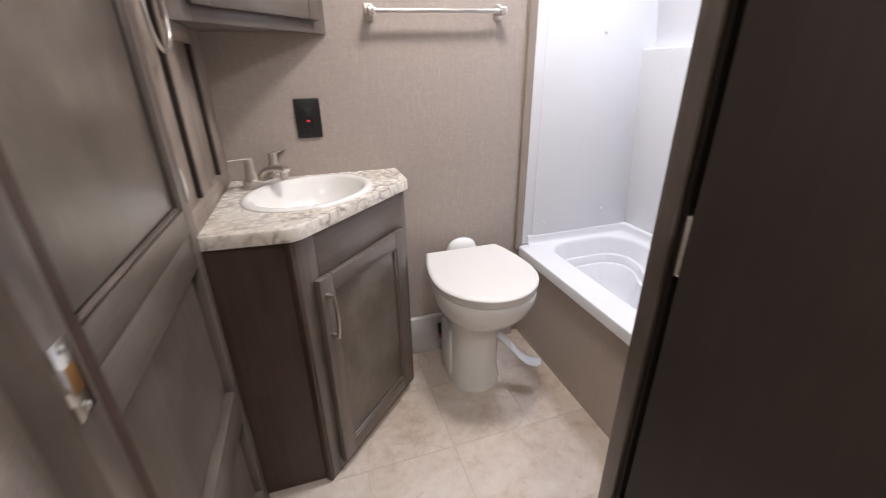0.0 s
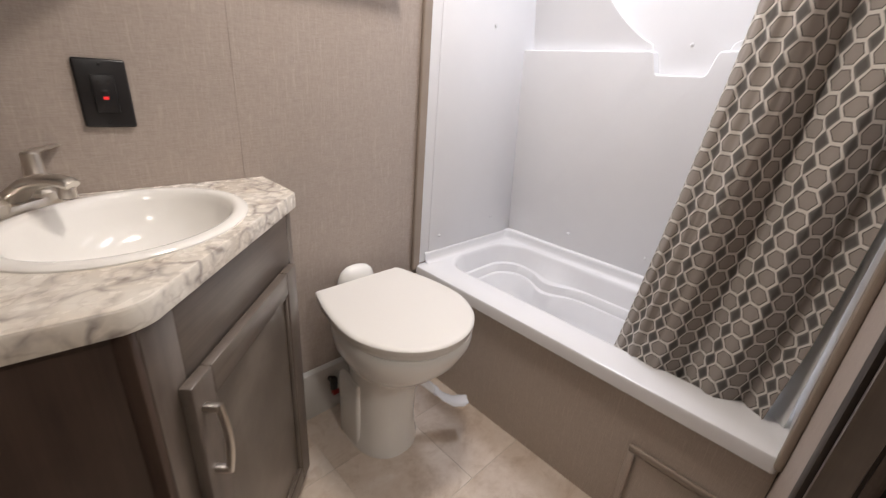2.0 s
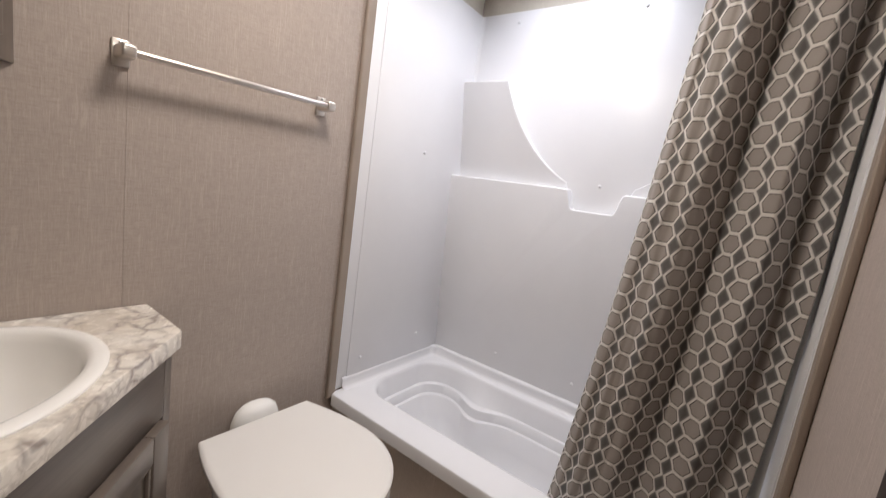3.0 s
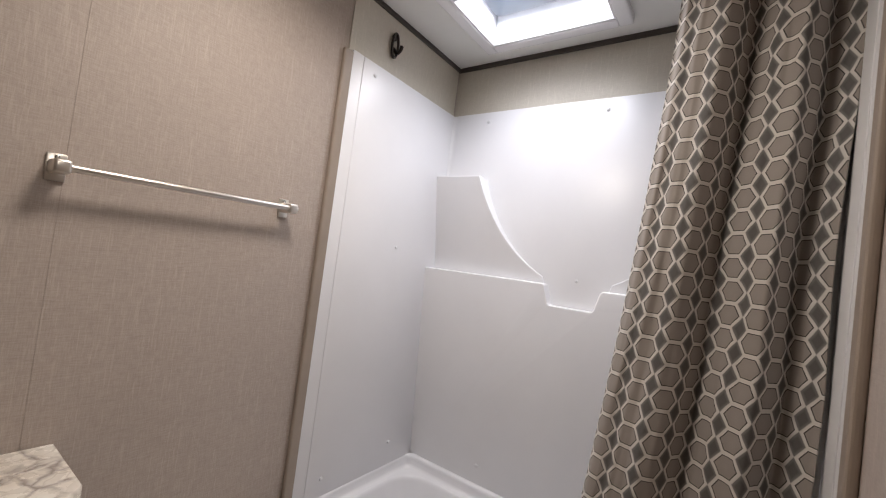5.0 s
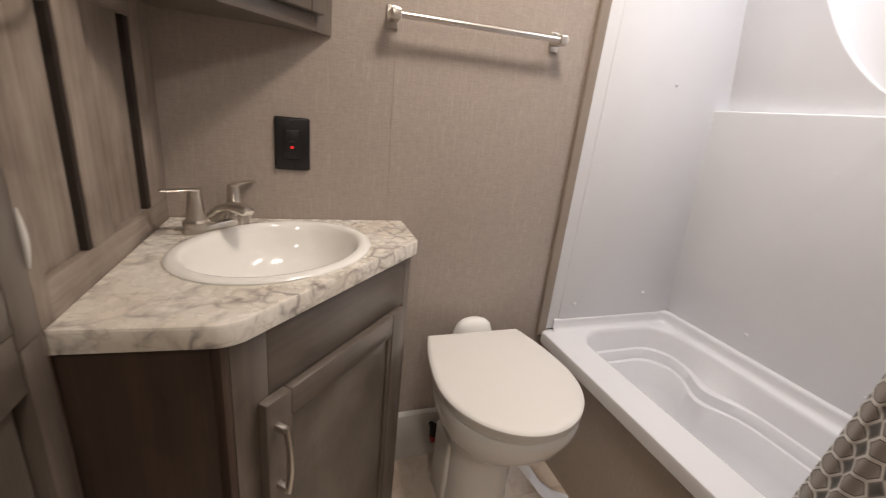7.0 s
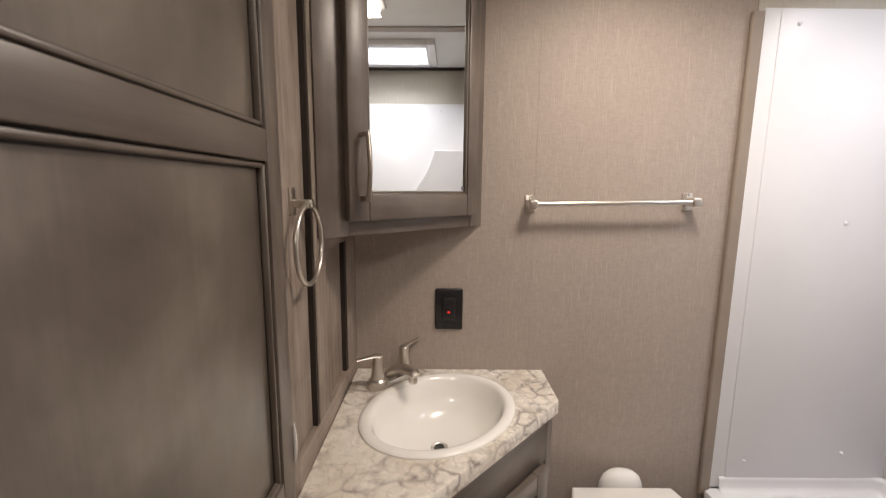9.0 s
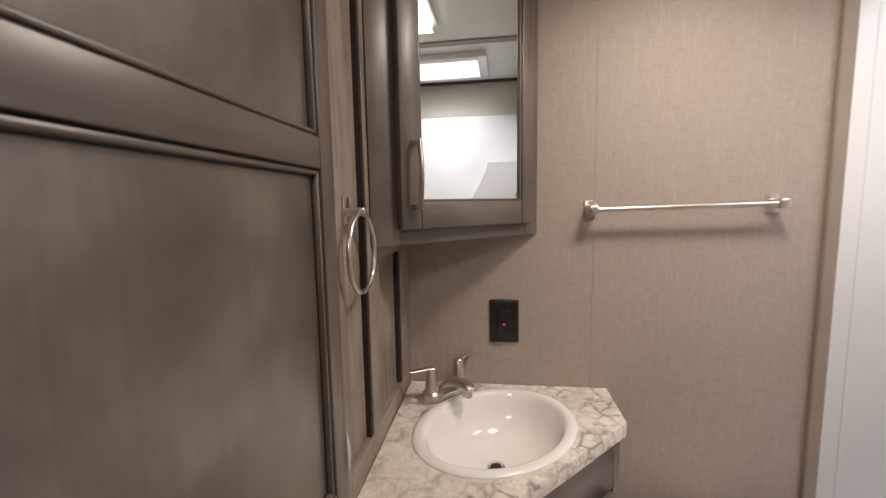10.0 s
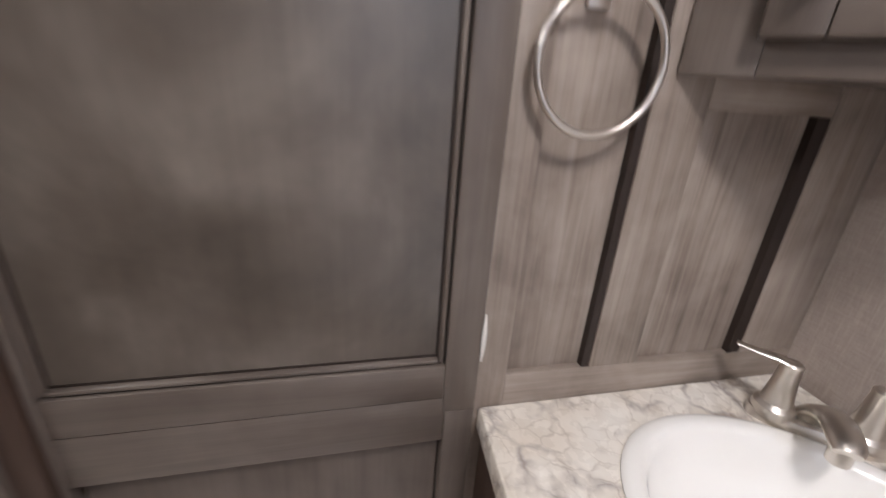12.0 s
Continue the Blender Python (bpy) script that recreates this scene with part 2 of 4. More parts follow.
# ---- mesh helpers ----
def finish(bm, smooth):
    bmesh.ops.remove_doubles(bm, verts=bm.verts, dist=1e-6)
    bmesh.ops.recalc_face_normals(bm, faces=bm.faces)
    for f in bm.faces:
        f.smooth = smooth
    if smooth:
        for e in bm.edges:
            if len(e.link_faces) == 2 and e.calc_face_angle(0) > radians(38):
                e.smooth = False


def part(name, bm, material, parent=None, label="", smooth=True):
    finish(bm, smooth)
    me = bpy.data.meshes.new(name)
    bm.to_mesh(me)
    bm.free()
    me.materials.append(material)
    ob = new(name, me)
    if parent is not None:
        ob.parent = parent
    return tagged(ob, label)


def thing(name, m, label, category, group="", kind=""):
    ob = new(name)
    ob.empty_display_size = 0.05
    ob.matrix_world = m
    return tagged(ob, label, category, group, kind)


def box(lo, hi, bev=0.0, seg=2, bm=None):
    b = bmesh.new()
    bmesh.ops.create_cube(b, size=1.0)
    for v in b.verts:
        v.co = Vector([lo[i] + (v.co[i] + 0.5) * (hi[i] - lo[i]) for i in range(3)])
    if bev:
        bmesh.ops.bevel(b, geom=b.edges[:], offset=bev, segments=seg, profile=0.5, affect="EDGES")
    if bm is None:
        return b
    me = bpy.data.meshes.new("tmp")
    b.to_mesh(me)
    b.free()
    bm.from_mesh(me)
    bpy.data.meshes.remove(me)
    return bm


def prism(poly, z0, z1, bev=0.0, seg=2, bm=None):
    b = bmesh.new()
    f = b.faces.new([b.verts.new((x, y, z0)) for x, y in poly])
    r = bmesh.ops.extrude_face_region(b, geom=[f])
    for v in r["geom"]:
        if isinstance(v, bmesh.types.BMVert):
            v.co.z = z1
    bmesh.ops.recalc_face_normals(b, faces=b.faces)
    if bev:
        ed = [e for e in b.edges if abs(e.verts[0].co.z - e.verts[1].co.z) < 1e-6]
        bmesh.ops.bevel(b, geom=ed, offset=bev, segments=seg, profile=0.5, affect="EDGES")
    return b


def loft(rings, caps=(True, True), bm=None, closed=True):
    b = bm or bmesh.new()
    vs = [[b.verts.new(p) for p in r] for r in rings]
    n = len(vs[0])
    for a, c in zip(vs, vs[1:]):
        for i in range(n if closed else n - 1):
            j = (i + 1) % n
            b.faces.new((a[i], a[j], c[j], c[i]))
    if caps[0]:
        b.faces.new(list(reversed(vs[0])))
    if caps[1]:
        b.faces.new(vs[-1])
    return b


def tube(pts, radii, n=12, bm=None, caps=(True, True), flat=1.0):
    """A round (or flattened) rod along a line of points."""
    pts = [Vector(p) for p in pts]
    if not isinstance(radii, (list, tuple)):
        radii = [radii] * len(pts)
    up, rings = None, []
    for i, p in enumerate(pts):
        d = (pts[min(i + 1, len(pts) - 1)] - pts[max(i - 1, 0)]).normalized()
        if up is None:
            up = Vector((0, 0, 1)) if abs(d.z) < 0.9 else Vector((1, 0, 0))
        side = d.cross(up).normalized()
        up = side.cross(d).normalized()
        rings.append([p + radii[i] * (math.cos(a) * side + flat * math.sin(a) * up) for a in [2 * math.pi * k / n for k in range(n)]])
    return loft(rings, caps, bm)


def lathe(profile, n=24, bm=None, sx=1.0, sy=1.0, at=(0, 0)):
    rings = [[(at[0] + r * sx * math.cos(2 * math.pi * k / n), at[1] + r * sy * math.sin(2 * math.pi * k / n), z) for k in range(n)] for r, z in profile]
    return loft(rings, (True, True), bm)


def torus(r, t, n=48, k=10):
    b = bmesh.new()
    vs = []
    for i in range(n):
        a = 2 * math.pi * i / n
        vs.append([b.verts.new(((r + t * math.cos(q)) * math.cos(a), (r + t * math.cos(q)) * math.sin(a), t * math.sin(q))) for q in [2 * math.pi * j / k for j in range(k)]])
    for i in range(n):
        for j in range(k):
            b.faces.new((vs[i][j], vs[(i + 1) % n][j], vs[(i + 1) % n][(j + 1) % k], vs[i][(j + 1) % k]))
    return b


def rounded(poly, radii, seg=6):
    """A plan outline with its corners rounded."""
    out, n = [], len(poly)
    for i, p in enumerate(poly):
        p, a, c, r = Vector(p), Vector(poly[i - 1]), Vector(poly[(i + 1) % n]), radii[i]
        if not r:
            out.append(tuple(p))
            continue
        d0, d1 = (a - p).normalized(), (c - p).normalized()
        half = d0.angle(d1) / 2
        cut = r / math.tan(half)
        s, e = p + d0 * cut, p + d1 * cut
        for k in range(seg + 1):
            q = k / seg
            out.append(tuple((1 - q) ** 2 * s + 2 * q * (1 - q) * (p * 0.55 + (s + e) * 0.225) + q * q * e))
    return out


def rrect(x0, x1, y0, y1, r, z, seg=8, wob=None):
    pts = []
    for cx, cy, a0 in ((x1 - r, y1 - r, 0), (x0 + r, y1 - r, 90), (x0 + r, y0 + r, 180), (x1 - r, y0 + r, 270)):
        for k in range(seg + 1):
            a = radians(a0 + 90 * k / seg)
            pts.append((cx + r * math.cos(a), cy + r * math.sin(a), z))
    return pts


# ---- the large structure ----
XL, XR, YF, YN, RIM = -0.232, 1.545, 1.615, 0.402, 0.482
JAMB_R = 0.464
HALL = (-1.1, 1.5, -1.6)


def structure(name, bm, mat, label, category):
    ob = part(name, bm, mat, None, label, False)
    return tagged(ob, "", category, "", "structure")


floor = structure("floor", box((XL - 0.1, HALL[2], -0.06), (XR + 0.06, YF + 0.06, -0.0014)), grout, "beige stone-look vinyl floor with pale joints", "floor")
structure("wall_north", box((XL - 0.1, YF, -0.06), (XR + 0.1, YF + 0.06, CEIL + 0.06)), wall_vinyl, "taupe linen-textured vinyl wall behind the basin", "wall")
structure("wall_east", box((XR, HALL[2], -0.06), (XR + 0.06, YF, CEIL + 0.06)), upper_vinyl, "pale cream wall board above the tub surround", "wall")
structure("wall_west", box((XL - 0.10, 0.437, -0.06), (XL - 0.045, YF, CEIL + 0.06)), side_wood, "dark wall board behind the timber panelling", "wall")
structure("wall_south", box((JAMB_R + 0.02, YN - 0.043, -0.06), (XR, YN, CEIL + 0.06)), wall_vinyl, "taupe linen-textured partition beside the doorway", "wall")
structure("wall_hall_west", box((XL - 0.10, HALL[2], -0.06), (XL - 0.012, 0.437, CEIL + 0.06)), wall_vinyl, "taupe linen-textured hallway wall", "wall")
structure("wall_hall_south", box((XL - 0.1, HALL[2] - 0.05, -0.06), (XR + 0.06, HALL[2], CEIL + 0.06)), wall_vinyl, "taupe linen-textured wall at the hallway's end", "wall")

b = bmesh.new()
for lo, hi in (((XL - 0.1, HALL[2], CEIL), (SKY[0], YF, CEIL + 0.05)), ((SKY[1], HALL[2], CEIL), (XR, YF, CEIL + 0.05)),
               ((SKY[0], HALL[2], CEIL), (SKY[1], SKY[2], CEIL + 0.05)), ((SKY[0], SKY[3], CEIL), (SKY[1], YF, CEIL + 0.05))):
    box(lo, hi, 0, 2, b)
structure("ceiling", b, white_paint, "white ceiling board with a skylight opening", "ceiling")
structure("trim_ceiling_batten", box((0.905, HALL[2], CEIL - 0.007), (0.958, YF, CEIL - 0.0002), 0.002), trim_vinyl, "taupe joint strip across the white ceiling", "trim")
for nm, lo, hi in (("trim_north", (XL, YF - 0.012, CEIL - 0.018), (XR, YF, CEIL)), ("trim_east", (XR - 0.012, YN, CEIL - 0.018), (XR, YF - 0.012, CEIL)),
                   ("trim_south", (JAMB_R, YN, CEIL - 0.018), (XR - 0.012, YN + 0.012, CEIL))):
    structure(nm, box(lo, hi, 0.003), dark_trim, "dark brown strip where wall meets ceiling", "trim")
structure("wall_north_upper", box((0.930, YF - 0.004, 1.960), (XR - 0.012, YF - 0.0005, CEIL - 0.018)), upper_vinyl, "pale cream wall board above the tub surround", "wall")
structure("trim_wall_seam", box((0.3165, YF - 0.0007, 0.193), (0.3195, YF, CEIL - 0.018), 0.0005), wall_vinyl, "narrow raised joint in the taupe wall vinyl", "trim")


# ---- doorway ----
def doorway():
    for nm, x0, x1 in (("door_frame_west", XL - 0.02, -0.204), ("door_frame_east", JAMB_R, JAMB_R + 0.035)):
        f = thing(nm, pose(0, 0, 0), "dark stained timber doorway jamb", "door frame", "", "structure")
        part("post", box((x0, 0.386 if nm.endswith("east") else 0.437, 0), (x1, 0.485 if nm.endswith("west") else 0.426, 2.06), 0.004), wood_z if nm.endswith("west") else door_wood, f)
        if nm.endswith("west"):
            part("stop", box((x0, 0.4855, 0), (x1 - 0.008, 0.5195, 2.06), 0.003), side_wood, f)
        else:
            part("stop", box((x0 - 0.010, 0.392, 0), (x0, 0.420, 2.06), 0.002), wood_z, f)
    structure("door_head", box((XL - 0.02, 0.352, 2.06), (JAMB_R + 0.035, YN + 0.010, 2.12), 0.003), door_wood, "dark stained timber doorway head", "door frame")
    structure("wall_over_door", box((XL - 0.02, 0.359, 2.12), (JAMB_R + 0.02, YN, CEIL)), wall_vinyl, "taupe linen-textured wall over the doorway", "wall")
    s = thing("strike_plate", pose(-0.204, 0.456, 0.970), "bright steel strike plate with a brass-coloured hole on the jamb", "strike plate")
    part("plate", box((0, -0.016, -0.045), (0.003, 0.016, 0.045), 0.0012), chrome, s)
    part("lip", tube([(0.002, -0.016, -0.02), (0.006, -0.022, 0), (0.002, -0.016, 0.02)], 0.004, 8), chrome, s)
    part("hole", box((0.0005, -0.008, -0.016), (0.0042, 0.008, 0.016), 0.001), plain("brass_recess", (0.35, 0.18, 0.06), 0.4, 0.7), s, "brown brass recess")
    for z in (-0.035, 0.035):
        part("screw", lathe([(0.005, 0.0), (0.005, 0.004), (0.003, 0.005)], 10, None, 1, 1), chrome, s).matrix_basis = pose(0.001, 0, z, 0, 90, 0)

    # the door itself, swung out into the hall
    d = thing("door_bathroom", pose(JAMB_R + 0.006, 0.378, 0.012, 0, 0, -62), "dark brown timber door swung open into the hall", "door", "", "structure")
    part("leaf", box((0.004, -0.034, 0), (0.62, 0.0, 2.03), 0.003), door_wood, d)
    for z in (0.22, 1.04, 1.84):
        h = part("hinge", tube([(0, 0.004, z - 0.04), (0, 0.004, z + 0.04)], 0.006, 10), chrome, d, "bright steel butt hinge")
        part("hinge_leaf", box((-0.003, -0.030, z - 0.038), (0.003, 0.002, z + 0.038), 0.001), chrome, h)


doorway()


# ---- panelled west wall ----
def framed_bay(parent, y0, y1, z0, z1, face, depth, mat_panel, bead=True):
    """A sunk panel with a moulded edge in the plane of the west wall."""
    part("panel", box((face - depth - 0.008, y0 + 0.002, z0 + 0.002), (face - depth, y1 - 0.002, z1 - 0.002)), mat_panel, parent)
    if bead:
        def ring(name, inset, wide, lo, hi, mz, my, bev):
            a, b, c, d = y0 + inset, y1 - inset, z0 + inset, z1 - inset
            for q0, q1, r0, r1, m in ((a, a + wide, c, d, mz), (b - wide, b, c, d, mz), (a + wide, b - wide, c, c + wide, my), (a + wide, b - wide, d - wide, d, my)):
                part(name, box((face - depth - 0.002 + lo, q0, r0), (face - depth + hi, q1, r1), bev), m, parent)

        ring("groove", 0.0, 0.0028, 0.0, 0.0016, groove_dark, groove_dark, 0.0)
        ring("bead", 0.0028, 0.0066, 0.0, depth - 0.003, wood_z, wood_y, 0.003)
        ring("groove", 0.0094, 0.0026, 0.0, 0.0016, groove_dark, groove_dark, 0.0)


def panel_wall():
    face = -0.222
    p = thing("timber_panelling", pose(0, 0, 0), "grey-brown stained framed timber panelling with sunk panels", "panelling", "", "structure")
    y0, y1, s0, s1 = 0.5205, 1.040, 0.529, 0.992
    part("stile", box((face - 0.024, y0, 0.0), (face, s0, CEIL), 0.0025), wood_z, p)
    part("stile", box((face - 0.024, s1, 0.90), (face, y1, CEIL), 0.0025), wood_z, p)
    part("stile", box((face - 0.024, 0.996, 0.0), (face, y1, 0.90), 0.0025), wood_z, p)
    part("rail", box((face - 0.024, s0, 1.506), (face - 0.0005, s1, 1.553), 0.002), wood_y, p)
    part("rail", box((face - 0.024, s0, 0.925), (face - 0.0005, s1, 0.980), 0.002), wood_y, p)
    part("rail", box((face - 0.024, s0, 0.845), (face - 0.002, 0.9955, 0.924), 0.002), wood_y, p)
    part("rail", box((face - 0.024, s0, 0.385), (face - 0.0005, 0.996, 0.485), 0.0025), wood_y, p)
    part("rail", box((face - 0.024, s0, 0.0), (face - 0.0005, 0.996, 0.10), 0.0025), wood_y, p)
    part("rail", box((face - 0.024, s0, 2.10), (face - 0.0005, s1, CEIL), 0.002), wood_y, p)
    framed_bay(p, s0, s1, 0.980, 1.506, face, 0.013, wood_panel)
    framed_bay(p, s0, s1, 1.553, 2.10, face, 0.013, wood_panel)
    framed_bay(p, s0, 0.996, 0.485, 0.845, face, 0.022, wood_z, False)
    framed_bay(p, s0, 0.996, 0.10, 0.385, face, 0.022, wood_z, False)
    # grooved boards beside the basin
    f2 = -0.230
    q = thing("plank_panelling", pose(0, 0, 0), "grey-brown wood-grain boards with dark sunk grooves", "panelling", "", "structure")
    part("board", box((f2 - 0.020, 1.042, 0.0), (f2, 1.086, CEIL), 0.0015), plank_z, q)
    part("board", box((f2 - 0.020, 1.220, 0.948), (f2, 1.300, CEIL), 0.0015), plank_z, q)
    part("board", box((f2 - 0.020, 1.502, 0.948), (f2, YF, CEIL), 0.0015), plank_z, q)
    part("rail", box((f2 - 0.020, 1.086, 0.0), (f2 - 0.0004, YF, 0.948), 0.0015), plank_y, q)
    part("rail", box((f2 - 0.020, 1.300, 1.324), (f2 - 0.0004, 1.502, CEIL), 0.0015), plank_y, q)
    part("sunk_board", box((f2 - 0.030, 1.086, 0.948), (f2 - 0.014, 1.220, CEIL)), plank_z, q)
    part("sunk_board", box((f2 - 0.030, 1.300, 0.948), (f2 - 0.014, 1.502, 1.324)), plank_z, q)
    # dark brown strips along one edge of each sunk board
    part("groove", box((f2 - 0.0139, 1.2075, 0.949), (f2 - 0.002, 1.2195, CEIL)), groove_dark, q, "dark brown groove strip")
    part("groove", box((f2 - 0.0139, 1.480, 0.949), (f2 - 0.002, 1.5015, 1.3235)), groove_dark, q, "dark brown groove strip")
    # thin pale bowed sliver along the seam between panelling and boards
    pts = [(face + 0.0004 + 0.0018 * math.sin(math.pi * k / 8), 1.0412, 0.984 + 0.0092 * k) for k in range(9)]
    c = part("seam_clip", tube(pts, [0.0012 + 0.0026 * math.sin(math.pi * k / 8) for k in range(9)], 8), lid_plastic, None, "pale curved sliver in the panelling seam")
    tagged(c, "", "seam strip")


panel_wall()


# ---- tub and surround ----
def tub():
    t = thing("bathtub", pose(0, 0, 0), "white moulded plastic bathtub with stepped arm ledges", "bathtub")
    x0, x1, y0, y1 = 0.925, XR - 0.012, YN + 0.006, YF - 0.010
    def dring(a, b2, c, d, r, z, wave=0.0):
        """A close ring of points round a rounded rectangle, with a bowed long wall."""
        base = rrect(a, b2, c, d, r, z, 10)
        out = []
        m = len(base)
        for i in range(m):
            p, q = Vector(base[i]), Vector(base[(i + 1) % m])
            k = 28 if i % 11 == 10 else 1
            for j in range(k):
                v = p.lerp(q, j / k)
                if wave and v.x > (a + b2) / 2:
                    s = math.exp(-((v.y - 1.275) / 0.085) ** 2) + math.exp(-((v.y - 0.742) / 0.085) ** 2)
                    v.x -= wave * s * min(1.0, max(0.0, (v.x - (a + b2) / 2) / 0.05))
                out.append(v)
        return out

    XB = XR - 0.020
    rings = [
        dring(x0 + 0.004, x1, y0, y1, 0.012, RIM - 0.048),
        dring(x0, x1, y0, y1, 0.012, RIM - 0.044),
        dring(x0, x1, y0, y1, 0.012, RIM - 0.010),
        dring(x0 + 0.003, x1, y0, y1, 0.012, RIM - 0.003),
        dring(x0 + 0.010, x1, y0, y1, 0.012, RIM),
        dring(1.036, XB - 0.044, y0 + 0.060, y1 - 0.026, 0.118, RIM + 0.001),
        dring(1.043, XB - 0.049, y0 + 0.067, y1 - 0.031, 0.116, RIM - 0.001),
        dring(1.051, XB - 0.053, y0 + 0.073, y1 - 0.035, 0.114, RIM - 0.006),
        dring(1.058, XB - 0.056, y0 + 0.078, y1 - 0.038, 0.112, RIM - 0.015),
        dring(1.072, XB - 0.064, y0 + 0.092, y1 - 0.050, 0.106, RIM - 0.080, 0.040),
        dring(1.073, XB - 0.065, y0 + 0.093, y1 - 0.051, 0.106, RIM - 0.084, 0.046),
        dring(1.076, XB - 0.069, y0 + 0.097, y1 - 0.056, 0.105, RIM - 0.0862, 0.052),
        dring(1.079, XB - 0.073, y0 + 0.101, y1 - 0.061, 0.104, RIM - 0.0868, 0.056),
        dring(1.081, XB - 0.075, y0 + 0.103, y1 - 0.063, 0.104, RIM - 0.089, 0.058),
        dring(1.085, XB - 0.080, y0 + 0.108, y1 - 0.069, 0.103, RIM - 0.124, 0.060),
        dring(1.088, XB - 0.084, y0 + 0.112, y1 - 0.074, 0.102, RIM - 0.1262, 0.063),
        dring(1.091, XB - 0.088, y0 + 0.116, y1 - 0.079, 0.101, RIM - 0.1268, 0.065),
        dring(1.093, XB - 0.090, y0 + 0.118, y1 - 0.081, 0.101, RIM - 0.129, 0.066),
        dring(1.104, XB - 0.106, y0 + 0.136, y1 - 0.104, 0.099, RIM - 0.205, 0.056),
        dring(1.116, XB - 0.124, y0 + 0.156, y1 - 0.130, 0.096, RIM - 0.262, 0.044),
        dring(1.134, XB - 0.148, y0 + 0.180, y1 - 0.162, 0.088, RIM - 0.290, 0.028),
        dring(1.160, XB - 0.180, y0 + 0.214, y1 - 0.200, 0.066, RIM - 0.302, 0.010),
    ]
    part("shell", loft(rings, (False, True)), white_abs, t)
    # raised tiling flange along the walls
    xf, yf, r = 1.512, y1 - 0.002, 0.034
    line = [(0.972, yf), (1.10, yf), (1.30, yf)] + [(xf - r + r * math.sin(radians(9 * k)), yf - r + r * math.cos(radians(9 * k))) for k in range(11)] + [(xf, 1.30), (xf, 1.0), (xf, 0.7), (xf, y0 + 0.03)]

    def along(off, z):
        out = []
        for i, p in enumerate(line):
            d = (Vector(line[min(i + 1, len(line) - 1)]) - Vector(line[max(i - 1, 0)])).normalized()
            out.append((p[0] + d.y * off, p[1] - d.x * off, z))
        return out

    # a low rounded step: cross-section from the wall out, down and back
    section = [(-0.016, 0.046), (-0.002, 0.044), (0.002, 0.041), (0.0036, 0.036), (0.004, 0.030), (0.005, 0.012), (0.009, 0.005), (0.015, 0.0018), (0.020, 0.0004)]
    rows = [along(o, RIM + h) for o, h in section]
    part("flange", loft(rows, (False, False), None, False), white_abs, t)

    s = thing("tub_skirt", pose(0, 0, 0), "taupe vinyl tub skirt with a framed access hatch", "tub panel", "", "structure")
    part("board", box((0.948, YN + 0.002, 0.0), (0.962, YF - 0.002, RIM - 0.046)), skirt_vinyl, s)
    h = thing("access_hatch", pose(0.948, 0.0, 0.0), "taupe access hatch with moulded frame in the tub skirt", "hatch")
    ya, yb, za, zb, w = 0.452, 0.690, 0.012, 0.282, 0.030
    part("panel", box((-0.003, ya + w, za + w), (0.001, yb - w, zb - w)), skirt_vinyl, h)

    def moulding(a, b2, c, d):
        return box((-0.013, a, c), (0.0, b2, d), 0.006, 3)

    part("frame_strip", moulding(ya, yb, zb - 0.022, zb), trim_vinyl, h)
    part("frame_strip", moulding(ya, yb, za, za + 0.022), trim_vinyl, h)
    part("frame_strip", moulding(ya, ya + 0.022, za + 0.022, zb - 0.022), skirt_vinyl, h)
    part("frame_strip", moulding(yb - 0.022, yb, za + 0.022, zb - 0.022), skirt_vinyl, h)


tub()


